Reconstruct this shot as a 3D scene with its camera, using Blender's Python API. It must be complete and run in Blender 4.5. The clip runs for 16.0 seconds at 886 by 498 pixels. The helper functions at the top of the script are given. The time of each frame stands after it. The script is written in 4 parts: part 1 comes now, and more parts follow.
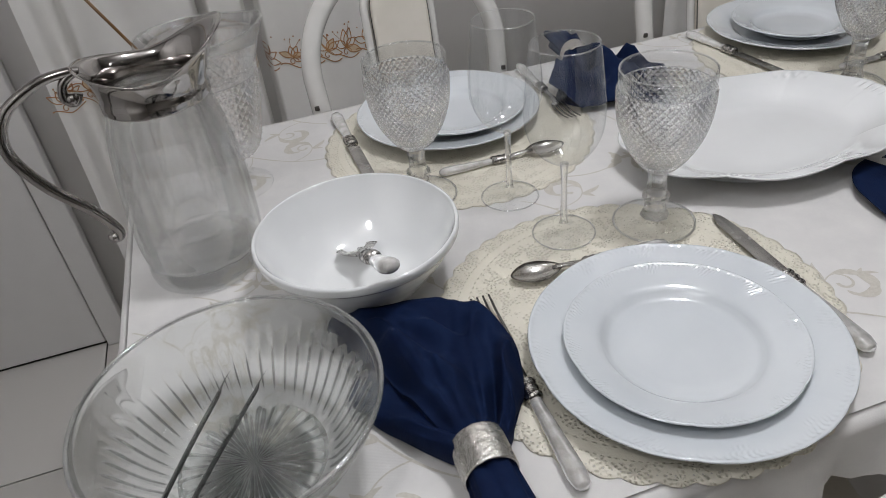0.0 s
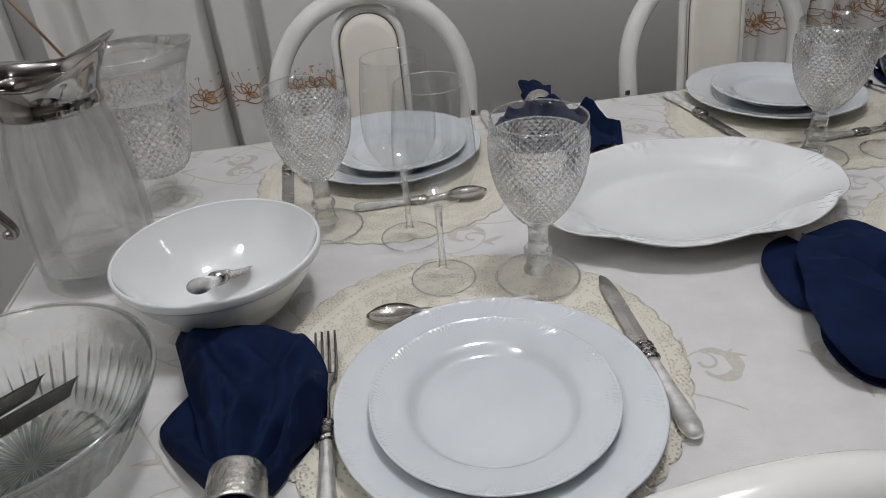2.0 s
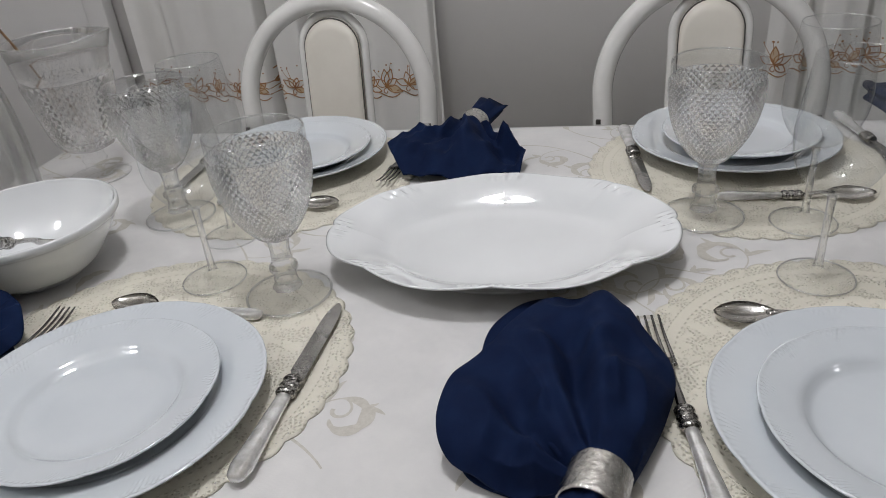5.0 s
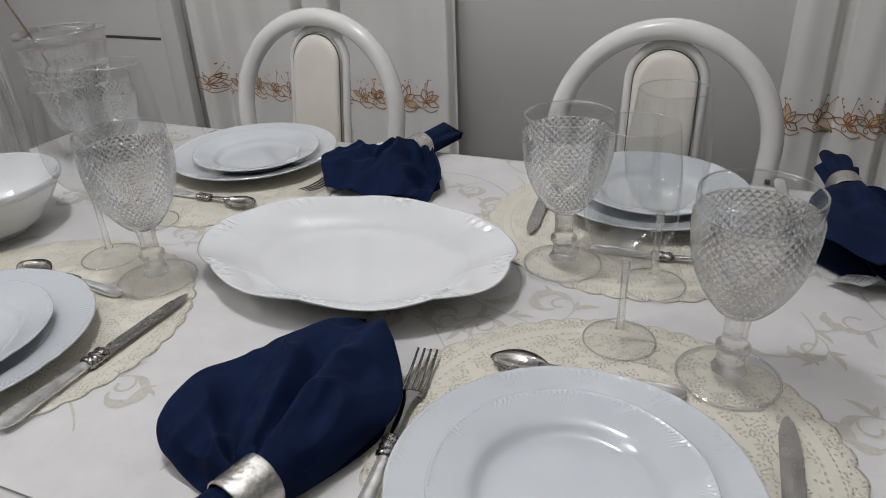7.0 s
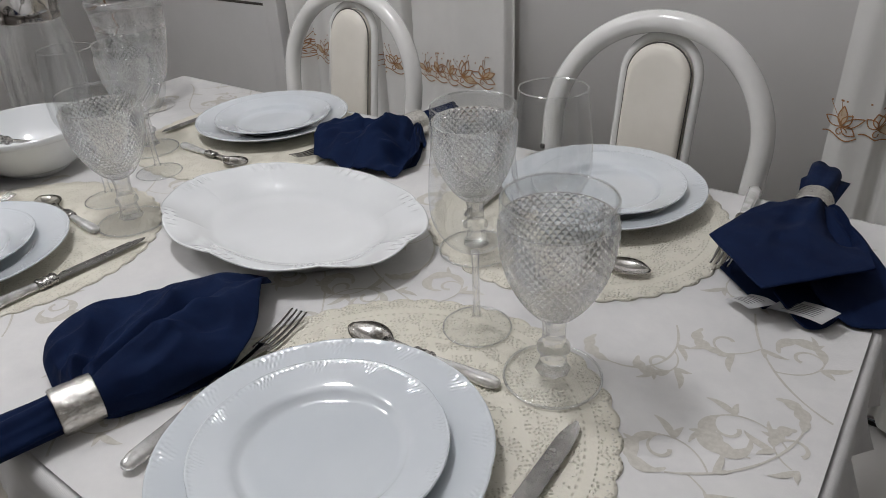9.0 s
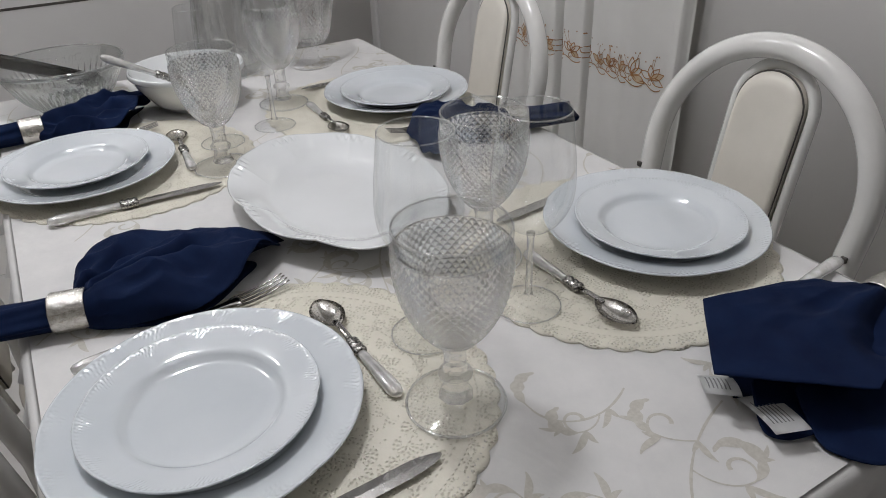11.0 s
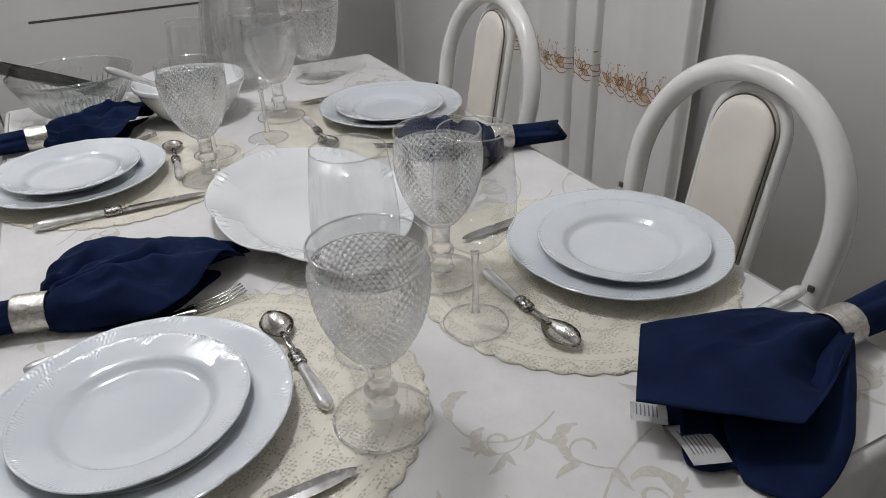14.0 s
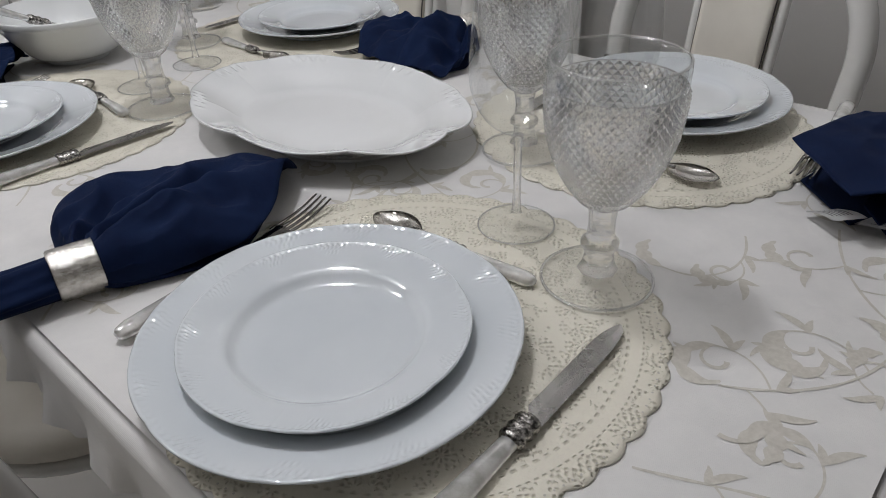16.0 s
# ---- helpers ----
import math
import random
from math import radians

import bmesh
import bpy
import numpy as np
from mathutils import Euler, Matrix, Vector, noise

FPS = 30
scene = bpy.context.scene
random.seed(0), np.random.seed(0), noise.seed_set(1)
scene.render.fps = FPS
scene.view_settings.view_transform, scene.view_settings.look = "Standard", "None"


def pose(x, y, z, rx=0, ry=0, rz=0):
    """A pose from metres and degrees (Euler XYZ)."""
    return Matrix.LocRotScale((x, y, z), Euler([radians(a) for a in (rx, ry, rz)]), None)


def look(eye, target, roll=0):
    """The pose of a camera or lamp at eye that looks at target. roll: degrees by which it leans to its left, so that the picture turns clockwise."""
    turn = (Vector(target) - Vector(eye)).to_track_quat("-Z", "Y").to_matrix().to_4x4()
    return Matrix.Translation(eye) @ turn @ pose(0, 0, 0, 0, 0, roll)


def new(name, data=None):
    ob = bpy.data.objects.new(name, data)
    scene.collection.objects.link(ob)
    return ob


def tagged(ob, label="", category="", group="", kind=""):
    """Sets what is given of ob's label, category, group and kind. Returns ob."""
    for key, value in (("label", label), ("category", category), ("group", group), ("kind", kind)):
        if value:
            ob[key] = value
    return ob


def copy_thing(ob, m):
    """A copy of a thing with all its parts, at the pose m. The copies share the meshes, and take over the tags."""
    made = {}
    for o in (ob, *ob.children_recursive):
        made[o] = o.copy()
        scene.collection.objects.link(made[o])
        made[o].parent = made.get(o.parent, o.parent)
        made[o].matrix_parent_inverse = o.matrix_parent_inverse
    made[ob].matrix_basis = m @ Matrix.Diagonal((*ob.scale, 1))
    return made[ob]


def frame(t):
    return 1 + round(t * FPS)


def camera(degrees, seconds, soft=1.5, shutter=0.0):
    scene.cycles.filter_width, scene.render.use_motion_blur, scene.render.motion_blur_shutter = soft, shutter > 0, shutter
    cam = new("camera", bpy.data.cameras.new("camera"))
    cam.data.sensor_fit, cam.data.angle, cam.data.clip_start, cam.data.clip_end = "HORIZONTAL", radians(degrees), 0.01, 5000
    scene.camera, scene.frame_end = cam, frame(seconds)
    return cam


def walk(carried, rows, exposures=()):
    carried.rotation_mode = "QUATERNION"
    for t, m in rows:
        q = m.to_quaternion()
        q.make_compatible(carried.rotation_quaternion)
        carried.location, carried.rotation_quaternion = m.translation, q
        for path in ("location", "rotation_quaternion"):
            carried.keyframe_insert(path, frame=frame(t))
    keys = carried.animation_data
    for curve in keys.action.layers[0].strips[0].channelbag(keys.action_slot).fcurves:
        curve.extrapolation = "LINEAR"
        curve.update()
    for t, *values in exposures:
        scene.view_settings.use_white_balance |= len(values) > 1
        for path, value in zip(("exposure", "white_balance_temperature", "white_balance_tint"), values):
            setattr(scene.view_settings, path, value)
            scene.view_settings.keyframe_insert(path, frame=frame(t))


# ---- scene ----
cam = camera(64.67, 16.0, soft=0.9, shutter=0.0)
PATH = [
    (0, (-0.463, -0.548, 1.229), (-0.054, 1.022, 0.06), -6.7),
    (0.5, (-0.411, -0.546, 1.194), (0.002, 1.063, 0.08), -5.1),
    (1, (-0.36, -0.571, 1.198), (-0.029, 1.069, 0.102), -5.2),
    (1.5, (-0.301, -0.596, 1.201), (-0.018, 1.064, 0.122), -4.5),
    (2, (-0.246, -0.593, 1.195), (-0.025, 1.099, 0.152), -4.5),
    (2.5, (-0.176, -0.571, 1.183), (-0.063, 1.139, 0.152), -4.1),
    (3, (-0.121, -0.564, 1.173), (-0.082, 1.164, 0.166), -3.0),
    (5.5, (0.322, -0.566, 1.162), (-0.1150, 1.0310, 0.2302), -4.56),
    (6, (0.377, -0.541, 1.166), (-0.0995, 1.0505, 0.2433), -2.47),
    (6.5, (0.426, -0.530, 1.189), (-0.0867, 1.0281, 0.2294), -2.84),
    (7, (0.541, -0.514, 1.177), (-0.1253, 1.0252, 0.2829), -2.54),
    (7.5, (0.633, -0.507, 1.192), (-0.1385, 0.9513, 0.2490), -2.37),
    (8, (0.707, -0.497, 1.197), (-0.1514, 0.9145, 0.2590), -2.30),
    (8.5, (0.758, -0.460, 1.194), (-0.1562, 0.9158, 0.2564), -2.70),
    (11, (0.977, -0.194, 1.212), (-0.501, 0.663, 0.173), -2.0),
    (11.5, (1.003, -0.166, 1.218), (-0.511, 0.633, 0.184), -1.1),
    (12, (1.025, -0.143, 1.222), (-0.534, 0.588, 0.205), -1.8),
    (12.5, (1.033, -0.133, 1.221), (-0.525, 0.593, 0.199), -2.2),
    (13, (1.037, -0.117, 1.214), (-0.533, 0.637, 0.232), -1.4),
    (13.5, (1.037, -0.105, 1.215), (-0.527, 0.625, 0.206), -2.3),
    (14, (1.028, -0.109, 1.215), (-0.524, 0.656, 0.212), -2.2),
    (14.5, (0.993, -0.17, 1.208), (-0.54, 0.646, 0.215), -0.9),
    (15, (0.914, -0.247, 1.176), (-0.52, 0.697, 0.15), -2.1),
    (15.5, (0.811, -0.33, 1.13), (-0.395, 0.826, 0.031), -3.8),
    (16, (0.8, -0.374, 1.104), (-0.343, 0.842, 0.001), -2.4),
]
EXPOSURES = [(0, -0.04), (0.5, -0.08), (1.5, -0.20), (2, -0.24), (3, -0.18), (5.5, -0.10), (7, -0.10), (8.5, -0.04), (11, 0.0), (12.5, 0.04), (13.5, 0.0), (14.5, 0.08), (15.5, -0.13), (16, -0.13)]
walk(cam, [(t, look(eye, target, roll)) for t, eye, target, roll in PATH], EXPOSURES)

# ---- light ----
world = bpy.data.worlds.new("room_air")
scene.world = world
world.use_nodes = True
world.node_tree.nodes["Background"].inputs[0].default_value = (0.9, 0.95, 1.0, 1)
world.node_tree.nodes["Background"].inputs[1].default_value = 0.05


def lamp(name, where, radius, watts, colour):
    """A round point light at a given place."""
    data = bpy.data.lights.new(name, "POINT")
    data.shadow_soft_size, data.energy, data.color = radius, watts, colour
    ob = new(name, data)
    ob.location = where
    return ob


lamp("pendant_lamp_table", (0.04, -0.05, 2.15), 0.09, 29.5, (0.965, 0.968, 1.01))
# two added fill lights that lift the walls; no known fittings
lamp("fill_light_room", (-1.0, -0.75, 2.35), 0.11, 15.5, (0.967, 0.968, 1.0))
lamp("fill_light_side", (2.3, -0.3, 2.32), 0.11, 3.5, (0.967, 0.968, 1.0))

# ---- materials ----
Z = 0.76  # top of the cloth on the table


class Nodes:
    """A small wrapper to write node materials in few lines."""

    def __init__(self, name):
        self.mat = bpy.data.materials.new(name)
        self.mat.use_nodes = True
        self.tree = self.mat.node_tree
        self.bsdf = self.tree.nodes["Principled BSDF"]
        self.out = self.tree.nodes["Material Output"]

    def node(self, kind, **values):
        n = self.tree.nodes.new(kind)
        for key, value in values.items():
            if key == "operation":
                n.operation = value
            elif key == "blend_type":
                n.blend_type = value
            elif key == "data_type":
                n.data_type = value
            elif key == "feature":
                n.feature = value
            elif key == "bands_direction":
                n.bands_direction = value
            else:
                n.inputs[key.replace("_", " ")].default_value = value
        return n

    def link(self, a, b):
        self.tree.links.new(a, b)

    def coords(self, which="Object"):
        return self.tree.nodes.new("ShaderNodeTexCoord").outputs[which]

    def noise(self, scale, detail=3.0, rough=0.55, vec=None, which="Object"):
        n = self.node("ShaderNodeTexNoise", Scale=scale, Detail=detail, Roughness=rough)
        self.link(vec or self.coords(which), n.inputs["Vector"])
        return n.outputs["Fac"]

    def ramp(self, fac, stops):
        n = self.tree.nodes.new("ShaderNodeValToRGB")
        while len(n.color_ramp.elements) < len(stops):
            n.color_ramp.elements.new(0.5)
        for el, (at, col) in zip(n.color_ramp.elements, stops):
            el.position = at
            el.color = (*col, 1) if len(col) == 3 else col
        self.link(fac, n.inputs["Fac"])
        return n.outputs["Color"]

    def bump(self, height, strength, distance=0.001):
        n = self.node("ShaderNodeBump", Strength=strength, Distance=distance)
        self.link(height, n.inputs["Height"])
        self.link(n.outputs["Normal"], self.bsdf.inputs["Normal"])
        return n

    def set(self, **values):
        for key, value in values.items():
            self.bsdf.inputs[key.replace("_", " ")].default_value = value
        return self


def mixed(name, a, b, scale=8.0, rough=0.5, fine=0.0, fine_scale=300.0, metal=0.0, spread=(0.35, 0.65), rough2=None, which="Object"):
    """Two tones mixed by noise, with a roughness that varies and a fine relief."""
    k = Nodes(name)
    f = k.noise(scale, 5, 0.6, which=which)
    k.link(k.ramp(f, [(spread[0], a), (spread[1], b)]), k.bsdf.inputs["Base Color"])
    k.set(Roughness=rough, Metallic=metal)
    if rough2 is not None:
        g = k.noise(scale * 2.3, 4, 0.6, which=which)
        k.link(k.ramp(g, [(0.3, (rough,) * 3), (0.7, (rough2,) * 3)]), k.bsdf.inputs["Roughness"])
    if fine:
        k.bump(k.noise(fine_scale, 4, 0.65, which=which), fine, 0.0006)
    return k.mat


def glass(name, tint, clear, rough=0.0, ior=1.5):
    """Clear glass; part of the light passes straight, as it does through thin walls."""
    k = Nodes(name)
    k.set(Base_Color=(*tint, 1), Roughness=rough, IOR=ior, Transmission_Weight=1.0)
    t = k.node("ShaderNodeBsdfTransparent", Color=(*tint, 1))
    m = k.node("ShaderNodeMixShader", Fac=clear)
    k.link(k.bsdf.outputs[0], m.inputs[1])
    k.link(t.outputs[0], m.inputs[2])
    k.link(m.outputs[0], k.out.inputs["Surface"])
    return k.mat


def thin_nodes(k, tint, base, gloss=0.015):
    """A thin wall of glass: straight passage, and gloss towards grazing angles."""
    t = k.node("ShaderNodeBsdfTransparent", Color=(*tint, 1))
    g = k.node("ShaderNodeBsdfGlossy", Roughness=gloss)
    lw = k.node("ShaderNodeLayerWeight", Blend=0.5)
    m = k.node("ShaderNodeMixShader")
    k.link(k.ramp(lw.outputs["Facing"], [(0.0, (base,) * 3), (0.6, (base * 1.4,) * 3), (0.78, (0.14 + base,) * 3), (0.92, (0.48 + base,) * 3), (1.0, (0.92,) * 3)]), m.inputs[0])
    k.link(t.outputs[0], m.inputs[1])
    k.link(g.outputs[0], m.inputs[2])
    return m.outputs[0]


def thin_glass(name, tint, base=0.045):
    k = Nodes(name)
    k.link(thin_nodes(k, tint, base), k.out.inputs["Surface"])
    return k.mat


PORCELAIN = mixed("glazed_porcelain", (0.625, 0.665, 0.695), (0.665, 0.70, 0.725), 9, 0.025, 0.02, 60, rough2=0.05)
PORCELAIN_WARM = mixed("warm_porcelain", (0.765, 0.78, 0.78), (0.795, 0.81, 0.81), 9, 0.025, 0.02, 60, rough2=0.05)
for glaze in (PORCELAIN, PORCELAIN_WARM):
    for socket, value in (("Coat Weight", 1.0), ("Coat Roughness", 0.03), ("Coat IOR", 1.6)):
        glaze.node_tree.nodes["Principled BSDF"].inputs[socket].default_value = value
NAVY = mixed("navy_cotton", (0.0033, 0.0093, 0.036), (0.0056, 0.0150, 0.052), 25, 0.8, 0.5, 1400, rough2=0.85)
NAVY.node_tree.nodes["Principled BSDF"].inputs["Specular IOR Level"].default_value = 0.12
SILVER = mixed("silver_plate", (0.80, 0.785, 0.765), (0.88, 0.865, 0.845), 30, 0.07, 0.03, 200, metal=1.0, rough2=0.16)
# silver darkened in its colour to stand for dark reflections on the forks
DARKENED_FORK_SILVER = mixed("darkened_fork_silver", (0.22, 0.215, 0.205), (0.32, 0.31, 0.30), 60, 0.08, 0.04, 300, metal=1.0, rough2=0.16)
STEEL = mixed("cutlery_steel", (0.42, 0.41, 0.395), (0.54, 0.525, 0.505), 40, 0.18, 0.05, 300, metal=1.0, rough2=0.3)
ORNATE = mixed("tarnished_bolster", (0.10, 0.095, 0.09), (0.62, 0.60, 0.57), 420, 0.22, 0.8, 500, metal=1.0, spread=(0.42, 0.6))

PAINT = mixed("white_tube_paint", (0.70, 0.69, 0.66), (0.76, 0.75, 0.72), 12, 0.12, 0.05, 120, rough2=0.22)
VINYL = mixed("cream_vinyl", (0.70, 0.66, 0.58), (0.75, 0.71, 0.63), 14, 0.45, 0.25, 700, rough2=0.55)
PIPING = mixed("brown_piping", (0.05, 0.045, 0.04), (0.09, 0.08, 0.07), 60, 0.6)
WALL = mixed("wall_paint", (0.79, 0.775, 0.755), (0.83, 0.815, 0.795), 2.5, 0.6, 0.15, 90, rough2=0.7)
DOOR = mixed("door_paint", (0.67, 0.66, 0.645), (0.72, 0.71, 0.695), 3.0, 0.4, 0.08, 60, rough2=0.5)
# dark tone for the unseen walls, chosen to cut bounced fill light
DIMMING_WALL = mixed("dimming_wall_tone", (0.33, 0.31, 0.285), (0.38, 0.36, 0.33), 2.5, 0.6, 0.15, 90, rough2=0.7)
CEIL = mixed("ceiling_paint", (0.83, 0.82, 0.81), (0.86, 0.85, 0.84), 2.0, 0.85, 0.1, 80)
GROUT = mixed("grout", (0.06, 0.055, 0.05), (0.10, 0.09, 0.08), 30, 0.9, 0.3, 200)
WOOD = mixed("table_wood", (0.30, 0.27, 0.23), (0.38, 0.34, 0.30), 12, 0.5, 0.2, 90)
CUT_GLASS = glass("cut_glass", (1.0, 1.0, 1.0), 0.36, 0.0, 1.44)
CLEAR_GLASS = glass("clear_glass", (1.0, 1.0, 1.0), 0.30, 0.0, 1.48)
FOOT_GLASS = thin_glass("foot_glass", (0.998, 1.0, 1.0), 0.035)
EDGE_GLASS = thin_glass("edge_glass", (0.99, 0.995, 0.995), 0.28)
PEARL = mixed("pearly_acrylic", (0.60, 0.585, 0.56), (0.86, 0.85, 0.83), 70, 0.08, 0.05, 120, spread=(0.38, 0.62))
PEARL.node_tree.nodes["Principled BSDF"].inputs["Transmission Weight"].default_value = 0.6
JUG_GLASS = glass("jug_glass", (0.985, 0.99, 0.99), 0.58, 0.0, 1.5)
WINE_GLASS = thin_glass("wine_glass", (0.965, 0.97, 0.97), 0.085)
STEM_GLASS = glass("stem_glass", (1.0, 1.0, 1.0), 0.45, 0.0, 1.46)
# the dark room mirrored in collar and handle is put into this colour
DARKENED_JUG_SILVER = mixed("darkened_jug_silver", (0.37, 0.35, 0.335), (0.45, 0.43, 0.415), 25, 0.05, 0.03, 160, metal=1.0, rough2=0.12)

k = Nodes("floor_tile")
obj = k.node("ShaderNodeObjectInfo")
tone = k.ramp(obj.outputs["Random"], [(0, (0.62, 0.60, 0.57)), (1, (0.69, 0.67, 0.64))])
k.link(tone, k.bsdf.inputs["Base Color"])
k.set(Roughness=0.3)
k.bump(k.noise(40), 0.05)
TILE = k.mat

# the cloth: white damask, a fine weave of warp and weft
k = Nodes("damask_cloth")
f = k.noise(17, 6, 0.65)
k.link(k.ramp(f, [(0.3, (0.625, 0.617, 0.605)), (0.7, (0.715, 0.702, 0.685))]), k.bsdf.inputs["Base Color"])
k.set(Roughness=0.7)
k.bsdf.inputs["Sheen Weight"].default_value = 0.15
w1 = k.node("ShaderNodeTexWave", Scale=420, Distortion=0.4, bands_direction="X")
w2 = k.node("ShaderNodeTexWave", Scale=420, Distortion=0.4, bands_direction="Y")
co = k.coords()
k.link(co, w1.inputs["Vector"])
k.link(co, w2.inputs["Vector"])
add = k.node("ShaderNodeMath", operation="ADD")
k.link(w1.outputs["Fac"], add.inputs[0])
k.link(w2.outputs["Fac"], add.inputs[1])
weave = k.bump(add.outputs[0], 0.12, 0.0006)
crease = k.node("ShaderNodeBump", Strength=0.55, Distance=0.007)
k.link(k.noise(7, 4, 0.6, vec=co), crease.inputs["Height"])
k.link(crease.outputs["Normal"], weave.inputs["Normal"])
CLOTH = k.mat
THREAD = mixed("beige_embroidery", (0.50, 0.475, 0.42), (0.58, 0.555, 0.50), 260, 0.6, 0.3, 900)
RUST = mixed("rust_embroidery", (0.30, 0.13, 0.045), (0.48, 0.26, 0.11), 40, 0.6, 0.5, 800)
PETAL = mixed("tan_applique", (0.60, 0.46, 0.30), (0.68, 0.56, 0.42), 40, 0.7, 0.4, 700)

# curtain: thin cloth that lets some light through
k = Nodes("curtain_voile")
f = k.noise(10, 4)
k.link(k.ramp(f, [(0.3, (0.83, 0.82, 0.79)), (0.7, (0.88, 0.87, 0.84))]), k.bsdf.inputs["Base Color"])
k.set(Roughness=0.8)
k.bump(k.noise(900, 2), 0.25)
tr = k.node("ShaderNodeBsdfTranslucent", Color=(0.75, 0.73, 0.68, 1))
mx = k.node("ShaderNodeMixShader", Fac=0.15)
k.link(k.bsdf.outputs[0], mx.inputs[1])
k.link(tr.outputs[0], mx.inputs[2])
k.link(mx.outputs[0], k.out.inputs["Surface"])
VOILE = k.mat

# lace mat: cream vinyl pressed into lace, pierced rosettes and dotted rings
k = Nodes("lace_vinyl")


def calc(op, a, b=None):
    n = k.node("ShaderNodeMath", operation=op)
    for slot, v in ((0, a), (1, b)):
        if v is None:
            continue
        if isinstance(v, (int, float)):
            n.inputs[slot].default_value = v
        else:
            k.link(v, n.inputs[slot])
    return n.outputs[0]


def polar(vector):
    sep = k.node("ShaderNodeSeparateXYZ")
    k.link(vector, sep.inputs[0])
    x, y = sep.outputs[0], sep.outputs[1]
    return calc("SQRT", calc("ADD", calc("MULTIPLY", x, x), calc("MULTIPLY", y, y))), calc("ARCTAN2", y, x)


co = k.coords()
flat = k.node("ShaderNodeVectorMath", operation="MULTIPLY")
k.link(co, flat.inputs[0])
flat.inputs[1].default_value = (1, 1, 0)
vor = k.node("ShaderNodeTexVoronoi", Scale=42.0, Randomness=0.6)
k.link(flat.outputs[0], vor.inputs["Vector"])
away = k.node("ShaderNodeVectorMath", operation="SUBTRACT")
k.link(flat.outputs[0], away.inputs[0])
k.link(vor.outputs["Position"], away.inputs[1])
dist, ang = polar(away.outputs[0])


def band(d, mid, half):
    """1 in the middle of a ring, falling off softly to its edges."""
    off = calc("DIVIDE", calc("SUBTRACT", d, mid), half * 1.2)
    return calc("MAXIMUM", calc("SUBTRACT", 1.0, calc("MULTIPLY", off, off)), 0.0)


def bead(phase):
    """Round beads along a ring."""
    return calc("POWER", calc("ADD", calc("MULTIPLY", calc("COSINE", phase), 0.5), 0.5), 2.0)


petals = calc("MULTIPLY", band(dist, 0.0040, 0.0017), bead(calc("MULTIPLY", ang, 8.0)))
outer_petals = calc("MULTIPLY", band(dist, 0.0084, 0.0016), bead(calc("MULTIPLY", ang, 11.0)))
outer_petals = calc("MAXIMUM", outer_petals, calc("MULTIPLY", band(dist, 0.0120, 0.0011), bead(calc("MULTIPLY", ang, 15.0))))
rad, turn = polar(flat.outputs[0])
rings_ = None
for mid, half, count in ((0.177, 0.0007, 190), (0.166, 0.0010, 130), (0.128, 0.0009, 130)):
    one = calc("MULTIPLY", band(rad, mid, half), bead(calc("MULTIPLY", turn, float(count))))
    rings_ = one if rings_ is None else calc("MAXIMUM", rings_, one)
quiet = calc("GREATER_THAN", calc("ABSOLUTE", calc("SUBTRACT", rad, 0.171)), 0.0075)
worn = calc("GREATER_THAN", k.noise(75, 3, 0.6, vec=co), 0.47)
holes = calc("MAXIMUM", rings_, calc("MULTIPLY", worn, calc("MULTIPLY", quiet, calc("MAXIMUM", petals, outer_petals))))
stain = k.ramp(k.noise(12, 3, vec=co), [(0.3, (0.70, 0.665, 0.56)), (0.7, (0.745, 0.71, 0.61))])
mixc = k.node("ShaderNodeMix", data_type="RGBA")
k.link(holes, mixc.inputs[0])
k.link(stain, mixc.inputs[6])
mixc.inputs[7].default_value = (0.60, 0.56, 0.455, 1)
k.link(mixc.outputs[2], k.bsdf.inputs["Base Color"])
k.set(Roughness=0.5)
k.bump(calc("SUBTRACT", calc("MULTIPLY", k.noise(160, 3, vec=co), 0.7), holes), 0.8, 0.0016)
LACE = k.mat


# ---- mesh helpers ----
def part(name, bm, material, parent=None, label="", smooth=True):
    me = bpy.data.meshes.new(name)
    bm.normal_update()
    for fc in bm.faces:
        fc.smooth = smooth and len(fc.verts) < 100
    bm.to_mesh(me)
    bm.free()
    for m in material if isinstance(material, (list, tuple)) else [material]:
        me.materials.append(m)
    ob = new(name, me)
    if parent is not None:
        ob.parent = parent
    if label:
        ob["label"] = label
    return ob


def thing(name, m, label, category, group="", kind=""):
    ob = new(name)
    ob.matrix_basis = m
    return tagged(ob, label, category, group, kind)


def box(bm, lo, hi, bevel=0.0):
    made = bmesh.ops.create_cube(bm, size=1)["verts"]
    for v in made:
        v.co = Vector([lo[n] + (v.co[n] + 0.5) * (hi[n] - lo[n]) for n in range(3)])
    if bevel:
        edges = list({e for v in made for e in v.link_edges})
        bmesh.ops.bevel(bm, geom=edges, offset=bevel, segments=2, affect="EDGES", profile=0.6)
    return bm


def boxed(lo, hi, bevel=0.0):
    return box(bmesh.new(), lo, hi, bevel)


def rings(bm, loops, closed=True, cap=(False, False)):
    """Quads between equal loops of points."""
    vs = [[bm.verts.new(p) for p in loop] for loop in loops]
    n = len(vs[0])
    for a, b in zip(vs, vs[1:]):
        for i in range(n if closed else n - 1):
            j = (i + 1) % n
            bm.faces.new((a[i], a[j], b[j], b[i]))
    if cap[0]:
        bm.faces.new(list(reversed(vs[0])))
    if cap[1]:
        bm.faces.new(vs[-1])
    return bm


